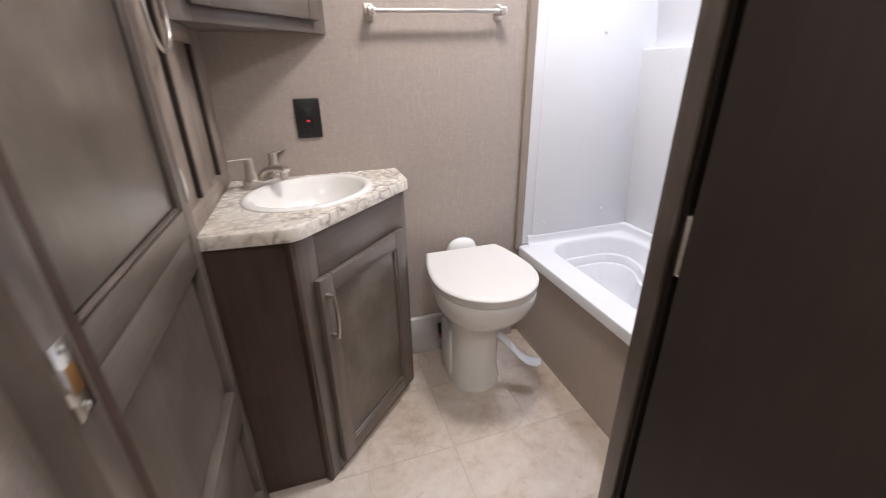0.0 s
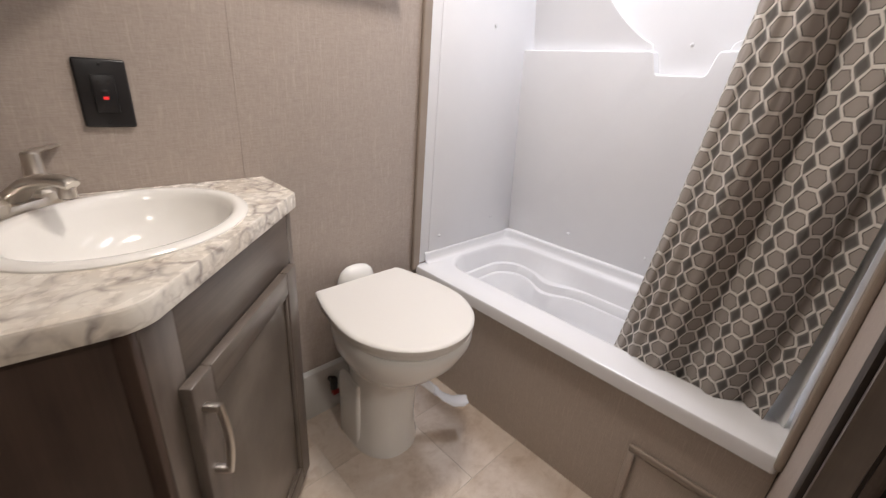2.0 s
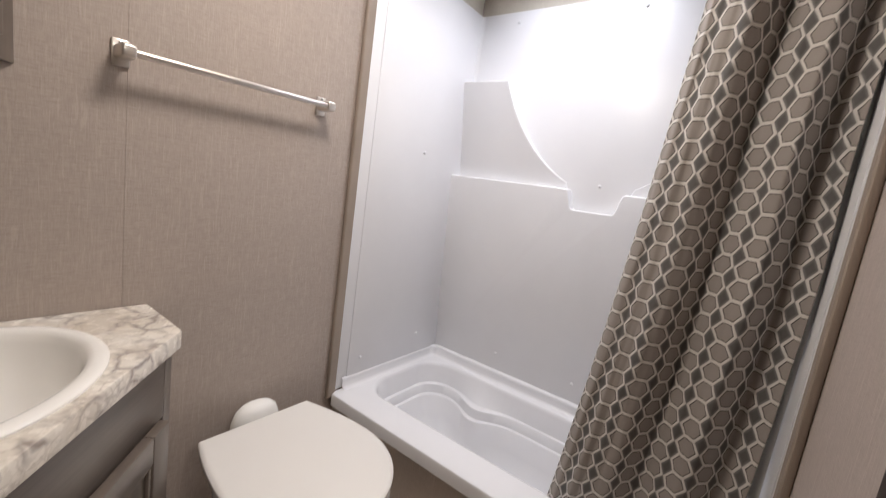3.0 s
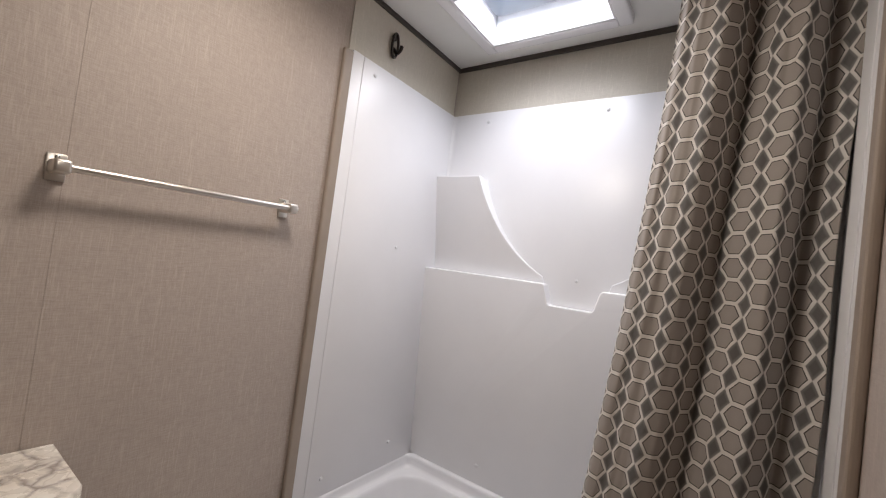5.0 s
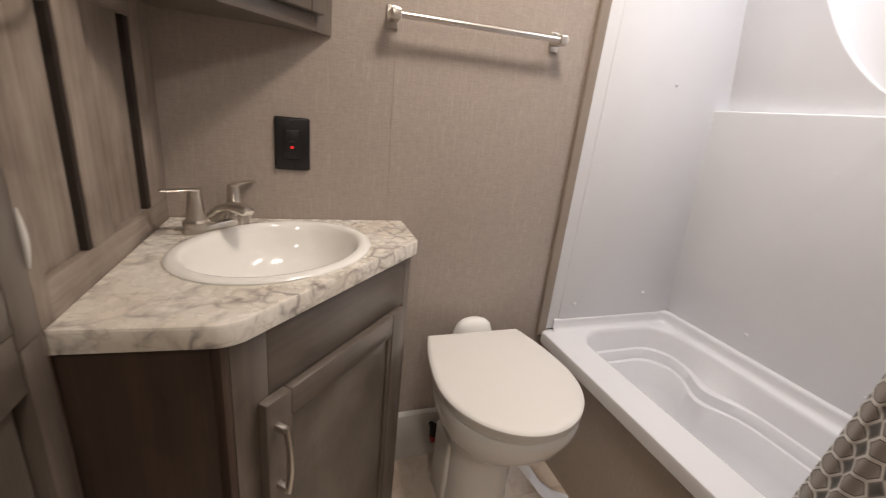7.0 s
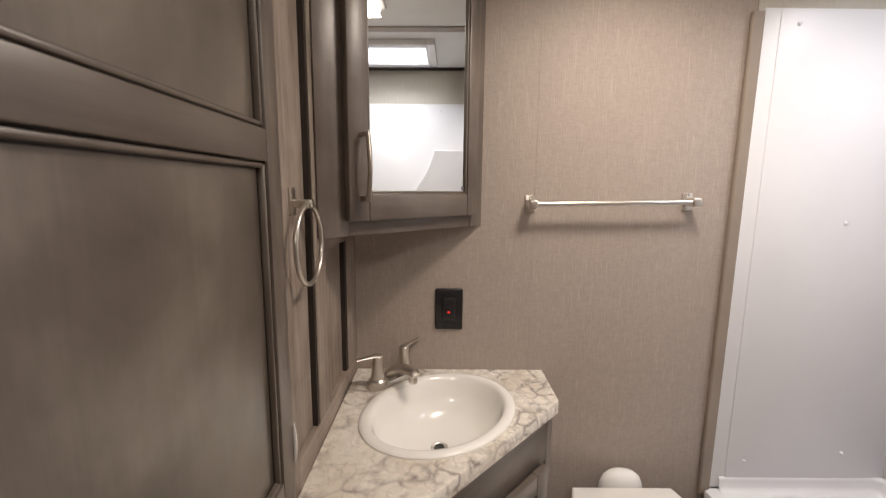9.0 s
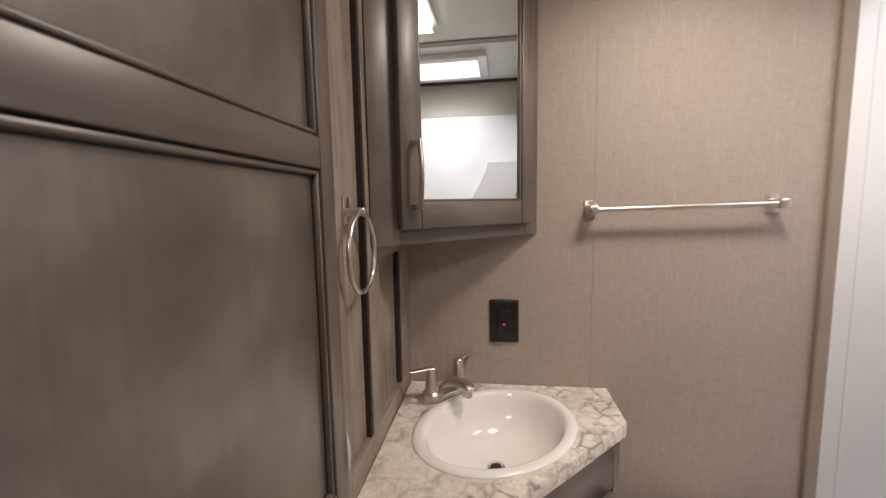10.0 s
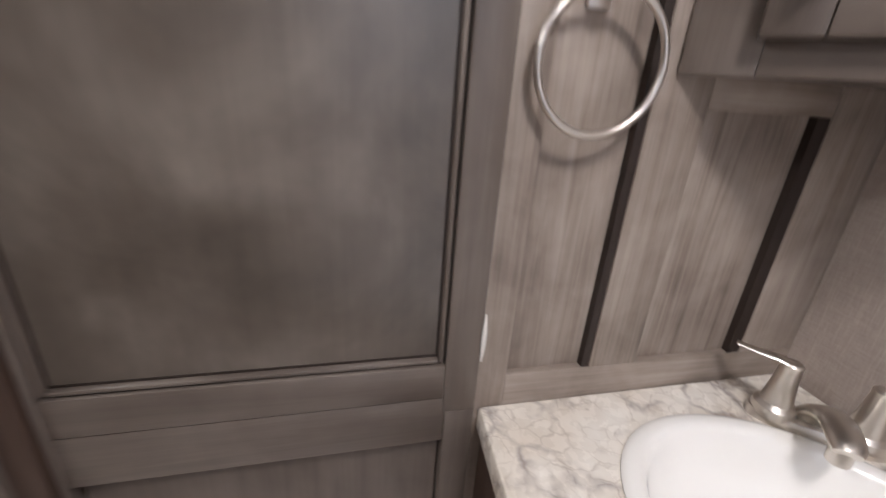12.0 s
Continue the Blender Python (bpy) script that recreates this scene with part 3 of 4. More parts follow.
def surround():
    top = 1.985
    s = thing("tub_surround", pose(0, 0, 0), "white moulded plastic tub surround with corner shelves and soap ledge", "tub surround")
    part("end_panel", box((0.945, YF - 0.010, RIM + 0.004), (XR, YF - 0.001, top), 0.003), wall_abs, s)
    part("end_panel", box((0.945, YN + 0.001, RIM + 0.004), (XR, YN + 0.010, top), 0.003), wall_abs, s)
    part("back_panel", box((XR - 0.010, YN + 0.010, RIM + 0.004), (XR - 0.001, YF - 0.010, top), 0.003), wall_abs, s)
    for ya, yb in ((YF - 0.0125, YF - 0.0095), (YN + 0.0095, YN + 0.0125)):
        part("raised_field", box((0.990, ya, RIM + 0.02), (XR - 0.012, yb, top - 0.002), 0.0012), wall_abs, s)
    mid, ledge, dish = 0.998, 1.316, 1.243
    xb = XR - 0.011
    # the lower bulge with the soap notch: an outline in y and z pulled out from the wall
    lower = [(YN + 0.002, RIM + 0.002), (YF - 0.002, RIM + 0.002), (YF - 0.002, ledge), (mid + 0.098, ledge), (mid + 0.077, dish), (mid - 0.077, dish), (mid - 0.096, ledge), (YN + 0.002, ledge)]
    lower = rounded(lower, [0, 0, 0, 0.012, 0.012, 0.012, 0.012, 0], 4)

    def relief(name, outline, xf, bev):
        b = bmesh.new()
        f = b.faces.new([b.verts.new((xb, y, z)) for y, z in outline])
        r = bmesh.ops.extrude_face_region(b, geom=[f])
        vs = [v for v in r["geom"] if isinstance(v, bmesh.types.BMVert)]
        for v in vs:
            v.co.x = xf(v.co.y, v.co.z)
        bmesh.ops.recalc_face_normals(b, faces=b.faces)
        front = [e for e in b.edges if e.verts[0] in vs and e.verts[1] in vs]
        bmesh.ops.bevel(b, geom=front, offset=bev, segments=4, profile=0.5, affect="EDGES")
        return part(name, b, wall_abs, s)

    relief("lower_wall", lower, lambda y, z: 1.492 - 0.030 * max(0.0, (abs(y - mid) - 0.1) / 0.5) + (0.034 + 0.032 * max(0.0, (abs(y - mid) - 0.1) / 0.5)) * (ledge - z) / (ledge - RIM), 0.005)

    def tower(sign, wall):
        pts = [(wall, ledge - 0.002), (wall, 1.700), (mid + sign * 0.398, 1.700)]
        for k in range(1, 15):
            q = k / 14
            a = q * math.pi / 2
            pts.append((mid + sign * (0.398 - 0.278 * (0.52 * (1 - math.cos(a)) + 0.48 * q)), 1.700 - 0.36 * (0.52 * math.sin(a) + 0.48 * q)))
        pts.append((mid + sign * 0.112, ledge - 0.002))
        relief("corner_shelf", pts, lambda y, z: min(xb - 0.004, 1.460 + 0.070 * (1.700 - z) / 0.385 + 0.012 * max(0.0, 0.5 - abs(y - mid))), 0.004)

    tower(1, YF - 0.002)
    tower(-1, YN + 0.002)

    def cove(y, sgn, xw, za, zb, r):
        """A hollow fillet in the upright corner."""
        rows = []
        for z in (za, zb):
            row = [(xw - r * (1 - math.sin(a)), y + sgn * r * (1 - math.cos(a)), z) for a in [math.pi / 2 * k / 8 for k in range(9)]]
            rows.append([(xw + 0.004, y - sgn * 0.004, z)] + row)
        part("corner_fillet", loft(rows, (True, True)), wall_abs, s)

    cove(YF - 0.010, -1, XR - 0.010, 1.702, top - 0.003, 0.018)

    def pin(x, y, z, turn):
        o = part("screw_cap", lathe([(0.0065, 0), (0.006, 0.003), (0.003, 0.005)], 12), white_abs, s)
        o.matrix_basis = pose(x, y, z) @ turn

    face_w, face_s = pose(0, 0, 0, 0, -90, 0), pose(0, 0, 0, 90, 0, 0)
    for y, z in ((1.43, 1.943), (0.956, 1.943), (0.996, 1.338), (0.62, 1.943)):
        pin(XR - 0.010, y, z, face_w)
    for y in (1.28, 0.95, 0.70):
        pin(1.5125, y, 0.60, face_w)
    for x, z in ((1.044, 1.942), (1.265, 1.378), (1.048, 0.585), (1.368, 0.615)):
        pin(x, YF - 0.0125, z, face_s)
    st = part("sticker", box((1.505, 1.49, 1.7005), (1.53, 1.53, 1.7018), 0.0005), plain("amber_label", (0.62, 0.33, 0.12), 0.5), None, "small amber paper scrap lying on the corner shelf")
    tagged(st, "", "label")
    for nm, y in (("trim_surround_north", YF), ("trim_surround_south", YN)):
        sgn = -1 if y == YF else 1
        o = structure(nm, box((0.908, min(y, y + sgn * 0.016), RIM - 0.02), (0.944, max(y, y + sgn * 0.016), top - 0.010), 0.006, 3), trim_vinyl, "taupe rounded edge strip of the tub surround", "trim")


surround()


# ---- shower curtain ----
def curtain():
    c = thing("shower_curtain", pose(0, 0, 0), "grey and taupe hexagon-patterned cloth shower curtain drawn aside", "curtain")
    top, bottom, nu, nv = CEIL - 0.004, 0.405, 190, 70
    rng = random.Random(4)
    ph = [rng.uniform(-0.4, 0.4) for _ in range(8)]

    # pleats: wide faces towards the room, sharp turns, narrow dark returns
    knots = (-0.05, 0.0, 0.06, 0.32, 0.35, 0.48, 0.50, 0.72, 0.75, 0.85, 0.87, 1.0, 1.05)
    depths = (0.016, 0.014, 0.000, -0.030, -0.026, 0.034, 0.026, -0.030, -0.020, 0.030, 0.020, -0.012, -0.012)

    def cloth(q, h):
        """q runs along the cloth from its free edge, h from the top down."""
        far = 0.702 + 0.145 * h ** 1.5
        near = 0.411 + 0.046 * h ** 3 + 0.008 * max(0.0, math.sin(11.0 * h - 3.0))
        y = far + (near - far) * (q + 0.010 * math.sin(2 * math.pi * 2.5 * q + 1.3 + 0.5 * math.sin(4 * h)))
        w = q + 0.014 * math.sin(3.1 * h + ph[0]) + 0.020 * math.sin(2.0 * h + 5.0 * q) * q
        pleat = sum(np.interp(w + d, knots, depths) * k for d, k in ((-0.012, 0.25), (0.0, 0.5), (0.012, 0.25)))
        x = 1.050 + 0.02 * (1 - h) + pleat * (1.30 - 0.40 * h) + 0.0025 * math.sin(2 * math.pi * 9.3 * q + 2.2 * h + ph[2])
        x += 0.007 * noise.noise(Vector((q * 9, h * 7, 2.0))) + 0.004 * noise.noise(Vector((q * 26, h * 20, 5.0)))
        return Vector((x, y, top + (bottom - top) * h))

    grid = [[cloth(i / nu, j / nv) for i in range(nu + 1)] for j in range(nv + 1)]
    b = bmesh.new()
    uvl = b.loops.layers.uv.new("UVMap")
    vs = [[b.verts.new(p) for p in row] for row in grid]
    run = []
    for row in grid:
        run.append([0.0])
        for p, q in zip(row, row[1:]):
            run[-1].append(run[-1][-1] + (q - p).length)
    for j in range(nv):
        for i in range(nu):
            f = b.faces.new((vs[j][i], vs[j][i + 1], vs[j + 1][i + 1], vs[j + 1][i]))
            for lp, (a, e) in zip(f.loops, ((i, j), (i + 1, j), (i + 1, j + 1), (i, j + 1))):
                lp[uvl].uv = (run[e][a] + 0.008, (top - bottom) * e / nv)
    for f in b.faces:
        f.smooth = True
    me = bpy.data.meshes.new("cloth")
    b.to_mesh(me)
    b.free()
    me.materials.append(hex_cloth)
    o = new("cloth", me)
    o.parent = c
    so = o.modifiers.new("thickness", "SOLIDIFY")
    so.thickness, so.offset = 0.0012, 0
    # white liner behind it
    l = thing("curtain_liner", pose(0, 0, 0), "thin white vinyl shower liner hanging behind the curtain", "curtain")
    rows = []
    for j in range(25):
        h = j / 24
        rows.append([Vector((1.105 - 0.055 * q ** 4 * h + 0.008 * math.sin(9 * q + 2 * h), 0.60 + (0.4165 - 0.60) * q + 0.006 * math.sin(5 * h + 3 * q), top + (bottom + 0.01 - top) * h)) for q in [i / 24 for i in range(25)]])
    b = loft(rows, (False, False), None, False)
    o = part("sheet", b, liner_white, l)
    so = o.modifiers.new("thickness", "SOLIDIFY")
    so.thickness, so.offset = 0.001, 0


curtain()


# ---- toilet ----
def toilet():
    cx, back, front, top = 0.608, 1.522, 1.072, 0.552
    t = thing("toilet", pose(cx, 0, 0, 0, 0, 0), "white low toilet with closed lid and foot pedal", "toilet")

    def outline(half, yb, yf, z, hw_back, n=40, drop=0.0):
        """An egg with a straight back edge."""
        pts = []
        ym = yb - (yb - yf) * 0.52
        for k in range(n + 1):
            a = math.pi * k / n
            x, y = half * math.cos(a), ym - (ym - yf) * math.sin(a)
            pts.append((x, y, z))
        m = 10
        for k in range(1, m + 1):
            q = k / m
            x = -(half + (hw_back - half) * q ** 1.8)
            pts.append((x, ym + (yb - ym) * q, z))
        for k in range(m, 0, -1):
            q = k / m
            x = half + (hw_back - half) * q ** 1.8
            pts.append((x, ym + (yb - ym) * q, z))
        return pts

    part("lid", loft([outline(0.196, back, front, top - 0.021, 0.154), outline(0.199, back, front - 0.002, top - 0.017, 0.156), outline(0.199, back, front - 0.002, top - 0.006, 0.156),
                      outline(0.195, back - 0.003, front + 0.002, top - 0.0015, 0.153), outline(0.188, back - 0.008, front + 0.008, top, 0.147), outline(0.182, back - 0.013, front + 0.014, top, 0.142), outline(0.12, back - 0.07, front + 0.09, top, 0.10)]), lid_plastic, t)
    part("seat", loft([outline(0.188, back - 0.01, front + 0.010, top - 0.040, 0.146), outline(0.192, back - 0.008, front + 0.006, top - 0.036, 0.149), outline(0.192, back - 0.008, front + 0.006, top - 0.024, 0.149)]), lid_plastic, t)

    def oval(rx, yb, yf, z, p=2.3, n=51):
        pts, cy, ry = [], (yb + yf) / 2, (yb - yf) / 2
        for k in range(n):
            a = 2 * math.pi * k / n
            ca, sa = math.cos(a), math.sin(a)
            pts.append((rx * math.copysign(abs(ca) ** (2 / p), ca), cy + ry * math.copysign(abs(sa) ** (2 / p), sa), z))
        return pts

    zs = [(0.186, 1.515, 1.082, top - 0.041), (0.189, 1.517, 1.078, top - 0.050), (0.188, 1.516, 1.082, top - 0.075), (0.176, 1.512, 1.105, top - 0.125), (0.150, 1.505, 1.150, top - 0.175),
          (0.122, 1.550, 1.212, top - 0.215), (0.106, 1.500, 1.252, top - 0.250), (0.101, 1.500, 1.266, top - 0.30), (0.101, 1.500, 1.270, 0.10), (0.104, 1.502, 1.264, 0.045), (0.111, 1.506, 1.256, 0.018), (0.113, 1.550, 1.254, 0.0)]
    part("bowl", loft([oval(*z) for z in zs]), porcelain, t)
    # cut-back side cheeks
    for sx in (-1, 1):
        part("side_web", box((sx * 0.100 - 0.012, 1.365, 0.0), (sx * 0.100 + 0.012, 1.48, 0.26), 0.011, 3), porcelain, t)
    dome = [(0.072, 0.36), (0.072, 0.50), (0.069, 0.53), (0.058, 0.556), (0.040, 0.570), (0.018, 0.576)]
    part("valve_cover", lathe(dome, 28, None, 1.0, 0.50, (0.018, 1.568)), porcelain, t, "rounded white plastic valve cover")
    part("pedal_arm", tube([(0.070, 1.32, 0.250), (0.104, 1.280, 0.222), (0.130, 1.248, 0.190)], [0.022, 0.021, 0.020], 12, None, (True, True), 0.45), white_abs, t)
    part("foot_pedal", tube([(0.118, 1.256, 0.205), (0.148, 1.236, 0.168), (0.178, 1.214, 0.146), (0.206, 1.196, 0.144), (0.222, 1.186, 0.150)], [0.019, 0.023, 0.027, 0.028, 0.020], 14, None, (True, True), 0.32), white_abs, t, "white plastic foot pedal")


toilet()


# ---- corner vanity ----
CT, DIAG = 0.896, math.degrees(math.atan2(1.430 - 1.056, 0.352 + 0.008))


def vanity():
    v = thing("vanity_cabinet", pose(0, 0, 0), "grey-brown stained corner vanity cabinet with dark laminate side", "cabinet")
    under = CT - 0.036
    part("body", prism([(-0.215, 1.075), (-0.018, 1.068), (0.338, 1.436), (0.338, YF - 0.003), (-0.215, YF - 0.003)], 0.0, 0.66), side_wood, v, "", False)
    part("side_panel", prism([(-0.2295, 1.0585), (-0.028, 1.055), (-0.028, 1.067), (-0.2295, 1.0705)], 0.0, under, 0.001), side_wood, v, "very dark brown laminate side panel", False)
    part("end_panel", box((0.3385, 1.440, 0.0), (0.350, YF - 0.003, under), 0.001), wood_z, v)
    f = part("face_frame", bmesh.new(), wood_z, v)
    f.matrix_basis = pose(-0.008, 1.056, 0, 0, 0, DIAG)
    W = math.hypot(0.36, 0.374)

    def add(nm, lo, hi, mat, parent, bev=0.002, label=""):
        return part(nm, box(lo, hi, bev), mat, parent, label)

    add("stile", (-0.016, 0.0, 0.0), (0.052, 0.02, under), wood_z, f)
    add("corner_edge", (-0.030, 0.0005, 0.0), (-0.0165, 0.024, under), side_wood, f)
    add("stile", (W - 0.028, 0.0, 0.0), (W, 0.02, under), wood_z, f)
    add("rail", (0.052, 0.0004, 0.722), (W - 0.028, 0.02, under), wood_x, f)
    add("bottom_rail", (0.052, 0.0004, 0.0), (W - 0.028, 0.02, 0.045), wood_x, f)
    # the door, standing proud of the frame
    d = part("door", bmesh.new(), wood_z, v)
    d.matrix_basis = f.matrix_basis.copy()
    a, e, z0, z1, s = 0.026, W - 0.048, 0.040, 0.728, 0.056
    add("door_stile", (a, -0.022, z0), (a + s, -0.001, z1), wood_z, d, 0.004)
    add("door_stile", (e - s, -0.022, z0), (e, -0.001, z1), wood_z, d, 0.004)
    add("door_rail", (a + s, -0.0216, z0), (e - s, -0.001, z0 + s), wood_x, d, 0.004)
    add("door_rail", (a + s, -0.0216, z1 - s), (e - s, -0.001, z1), wood_x, d, 0.004)
    add("door_panel", (a + s - 0.004, -0.010, z0 + s - 0.004), (e - s + 0.004, -0.004, z1 - s + 0.004), wood_panel, d, 0)
    for lo, hi, m in (((a + s, z0 + s), (a + s + 0.008, z1 - s), wood_z), ((e - s - 0.008, z0 + s), (e - s, z1 - s), wood_z),
                      ((a + s + 0.008, z0 + s), (e - s - 0.008, z0 + s + 0.008), wood_x), ((a + s + 0.008, z1 - s - 0.008), (e - s - 0.008, z1 - s), wood_x)):
        add("bead", (lo[0], -0.018, lo[1]), (hi[0], -0.008, hi[1]), m, d, 0.003)
    handle(d, (a + 0.020, -0.022, 0.612), 0.142)


def handle(parent, at, length):
    """An arched bar pull, upright."""
    x, y, z = at
    h = part("handle", bmesh.new(), nickel, parent, "brushed nickel arched bar pull")
    n = 14
    pts = [(x, y - 0.022 - 0.008 * math.sin(math.pi * k / n), z + length * (k / n - 0.5)) for k in range(n + 1)]
    part("bar", tube(pts, 0.0072, 12, None, (True, True), 0.62), nickel, h)
    for sz in (-1, 1):
        part("post", box((x - 0.006, y - 0.024, z + sz * (length / 2 - 0.006) - 0.006), (x + 0.006, y + 0.001, z + sz * (length / 2 - 0.006) + 0.006), 0.002), nickel, h)


vanity()


def sink_centre():
    return Vector((0.036, 1.372))


def ellipse(a, b, z, n=64, grow=0.0, back=0.0):
    """A plan ellipse in the basin's own axes, long axis along the cabinet front."""
    return [((a + grow) * math.cos(2 * math.pi * k / n), (b + grow) * math.sin(2 * math.pi * k / n) + back, z) for k in range(n)]


def countertop():
    poly = rounded([(XL + 0.003, 1.050), (-0.012, 1.032), (0.364, 1.420), (0.364, YF - 0.002), (XL + 0.003, YF - 0.002)], [0, 0.045, 0.018, 0, 0], 8)
    top = thing("countertop", pose(0, 0, 0), "cream and grey marble-pattern laminate worktop on the corner vanity", "worktop")
    ob = part("slab", prism(poly, CT - 0.036, CT), marble, top, "", False)
    bev = ob.modifiers.new("edge", "BEVEL")
    bev.width, bev.segments, bev.limit_method = 0.003, 2, "ANGLE"
    c = sink_centre()
    cut = part("cutter", loft([ellipse(0.200, 0.158, CT - 0.1), ellipse(0.200, 0.158, CT + 0.1)]), marble)
    cut.matrix_world = pose(c.x, c.y, 0, 0, 0, DIAG)
    bo = ob.modifiers.new("sink_hole", "BOOLEAN")
    bo.operation, bo.object, bo.solver = "DIFFERENCE", cut, "EXACT"
    bpy.context.view_layer.update()
    dg = bpy.context.evaluated_depsgraph_get()
    me = bpy.data.meshes.new_from_object(ob.evaluated_get(dg))
    ob.modifiers.clear()
    ob.data = me
    bpy.data.objects.remove(cut)
    rim = poly[:-2]
    rows = []
    for z, out in ((CT - 0.0355, 0.0), (CT - 0.0350, 0.0012), (CT - 0.0040, 0.0012), (CT - 0.0025, 0.0002)):
        row = []
        for i, p in enumerate(rim):
            d = (Vector(rim[min(i + 1, len(rim) - 1)]) - Vector(rim[max(i - 1, 0)])).normalized()
            row.append((p[0] + d.y * out, p[1] - d.x * out, z))
        rows.append(row)
    part("edge_band", loft(rows, (False, False), None, False), marble, top, "marble-pattern laminate edge band")


countertop()


def basin():
    c = sink_centre()
    s = thing("basin", pose(c.x, c.y, CT, 0, 0, DIAG), "white oval drop-in basin in the marble-pattern worktop", "sink")
    prof = [(0.222, 0.182, 0.0), (0.222, 0.182, 0.003), (0.219, 0.179, 0.006), (0.212, 0.172, 0.0078), (0.204, 0.164, 0.0078), (0.197, 0.157, 0.006), (0.192, 0.152, 0.000), (0.187, 0.147, -0.013),
            (0.177, 0.138, -0.045), (0.155, 0.119, -0.080), (0.110, 0.088, -0.102), (0.050, 0.045, -0.110), (0.022, 0.022, -0.112)]
    part("bowl", loft([ellipse(a, b2, z) for a, b2, z in prof], (False, True)), sink_white, s)
    part("drain", lathe([(0.023, -0.1120), (0.023, -0.109), (0.015, -0.1085), (0.013, -0.110)], 20), chrome, s, "steel drain fitting")
    part("drain_hole", lathe([(0.0135, -0.1105), (0.0135, -0.1085), (0.005, -0.1082)], 16), black_plastic, s, "dark drain opening")


basin()


def faucet():
    c = sink_centre()
    n = Vector((-math.sin(radians(DIAG)), math.cos(radians(DIAG))))
    p = c + n * 0.218
    f = thing("faucet", pose(p.x + 0.012, p.y, CT, 0, 0, DIAG), "brushed nickel two-handle centre-set tap", "tap")
    n_ = 40
    base = [[(0.082 * math.copysign(abs(math.cos(a)) ** 0.62, math.cos(a)) * g, 0.027 * math.copysign(abs(math.sin(a)) ** 0.8, math.sin(a)) * g, z) for a in [2 * math.pi * k / n_ for k in range(n_)]] for g, z in ((1, 0), (1, 0.008), (0.98, 0.014), (0.90, 0.018))]
    part("base_plate", loft(base), nickel, f)
    for sx in (-1, 1):
        hd = part("handle", lathe([(0.0275, 0.010), (0.0285, 0.018), (0.0275, 0.025), (0.024, 0.028), (0.0205, 0.031), (0.0185, 0.045), (0.0158, 0.066), (0.0142, 0.086), (0.0142, 0.096), (0.011, 0.099)], 24, None, 1, 1, (sx * 0.050, 0)), nickel, f)
        part("lever", tube([(sx * 0.044, 0, 0.094), (sx * 0.066, 0.002, 0.099), (sx * 0.090, 0.005, 0.099), (sx * 0.118, 0.008, 0.101)], [0.0125, 0.0115, 0.009, 0.007], 12, None, (True, True), 0.38), nickel, hd)
    pts = [(0, 0.008, 0.012), (0, -0.004, 0.032), (0, -0.028, 0.050), (0, -0.056, 0.060), (0, -0.082, 0.062), (0, -0.102, 0.059), (0, -0.110, 0.055)]
    part("spout", tube(pts, [0.027, 0.026, 0.024, 0.022, 0.0205, 0.019, 0.015], 18, None, (True, True), 0.55), nickel, f)
    part("spray_head", lathe([(0.013, 0.032), (0.0135, 0.050), (0.012, 0.056)], 18, None, 1, 1, (0, -0.096)), nickel, f)
    part("aerator", lathe([(0.010, 0.030), (0.0105, 0.0325)], 16, None, 1, 1, (0, -0.096)), black_plastic, f)


faucet()


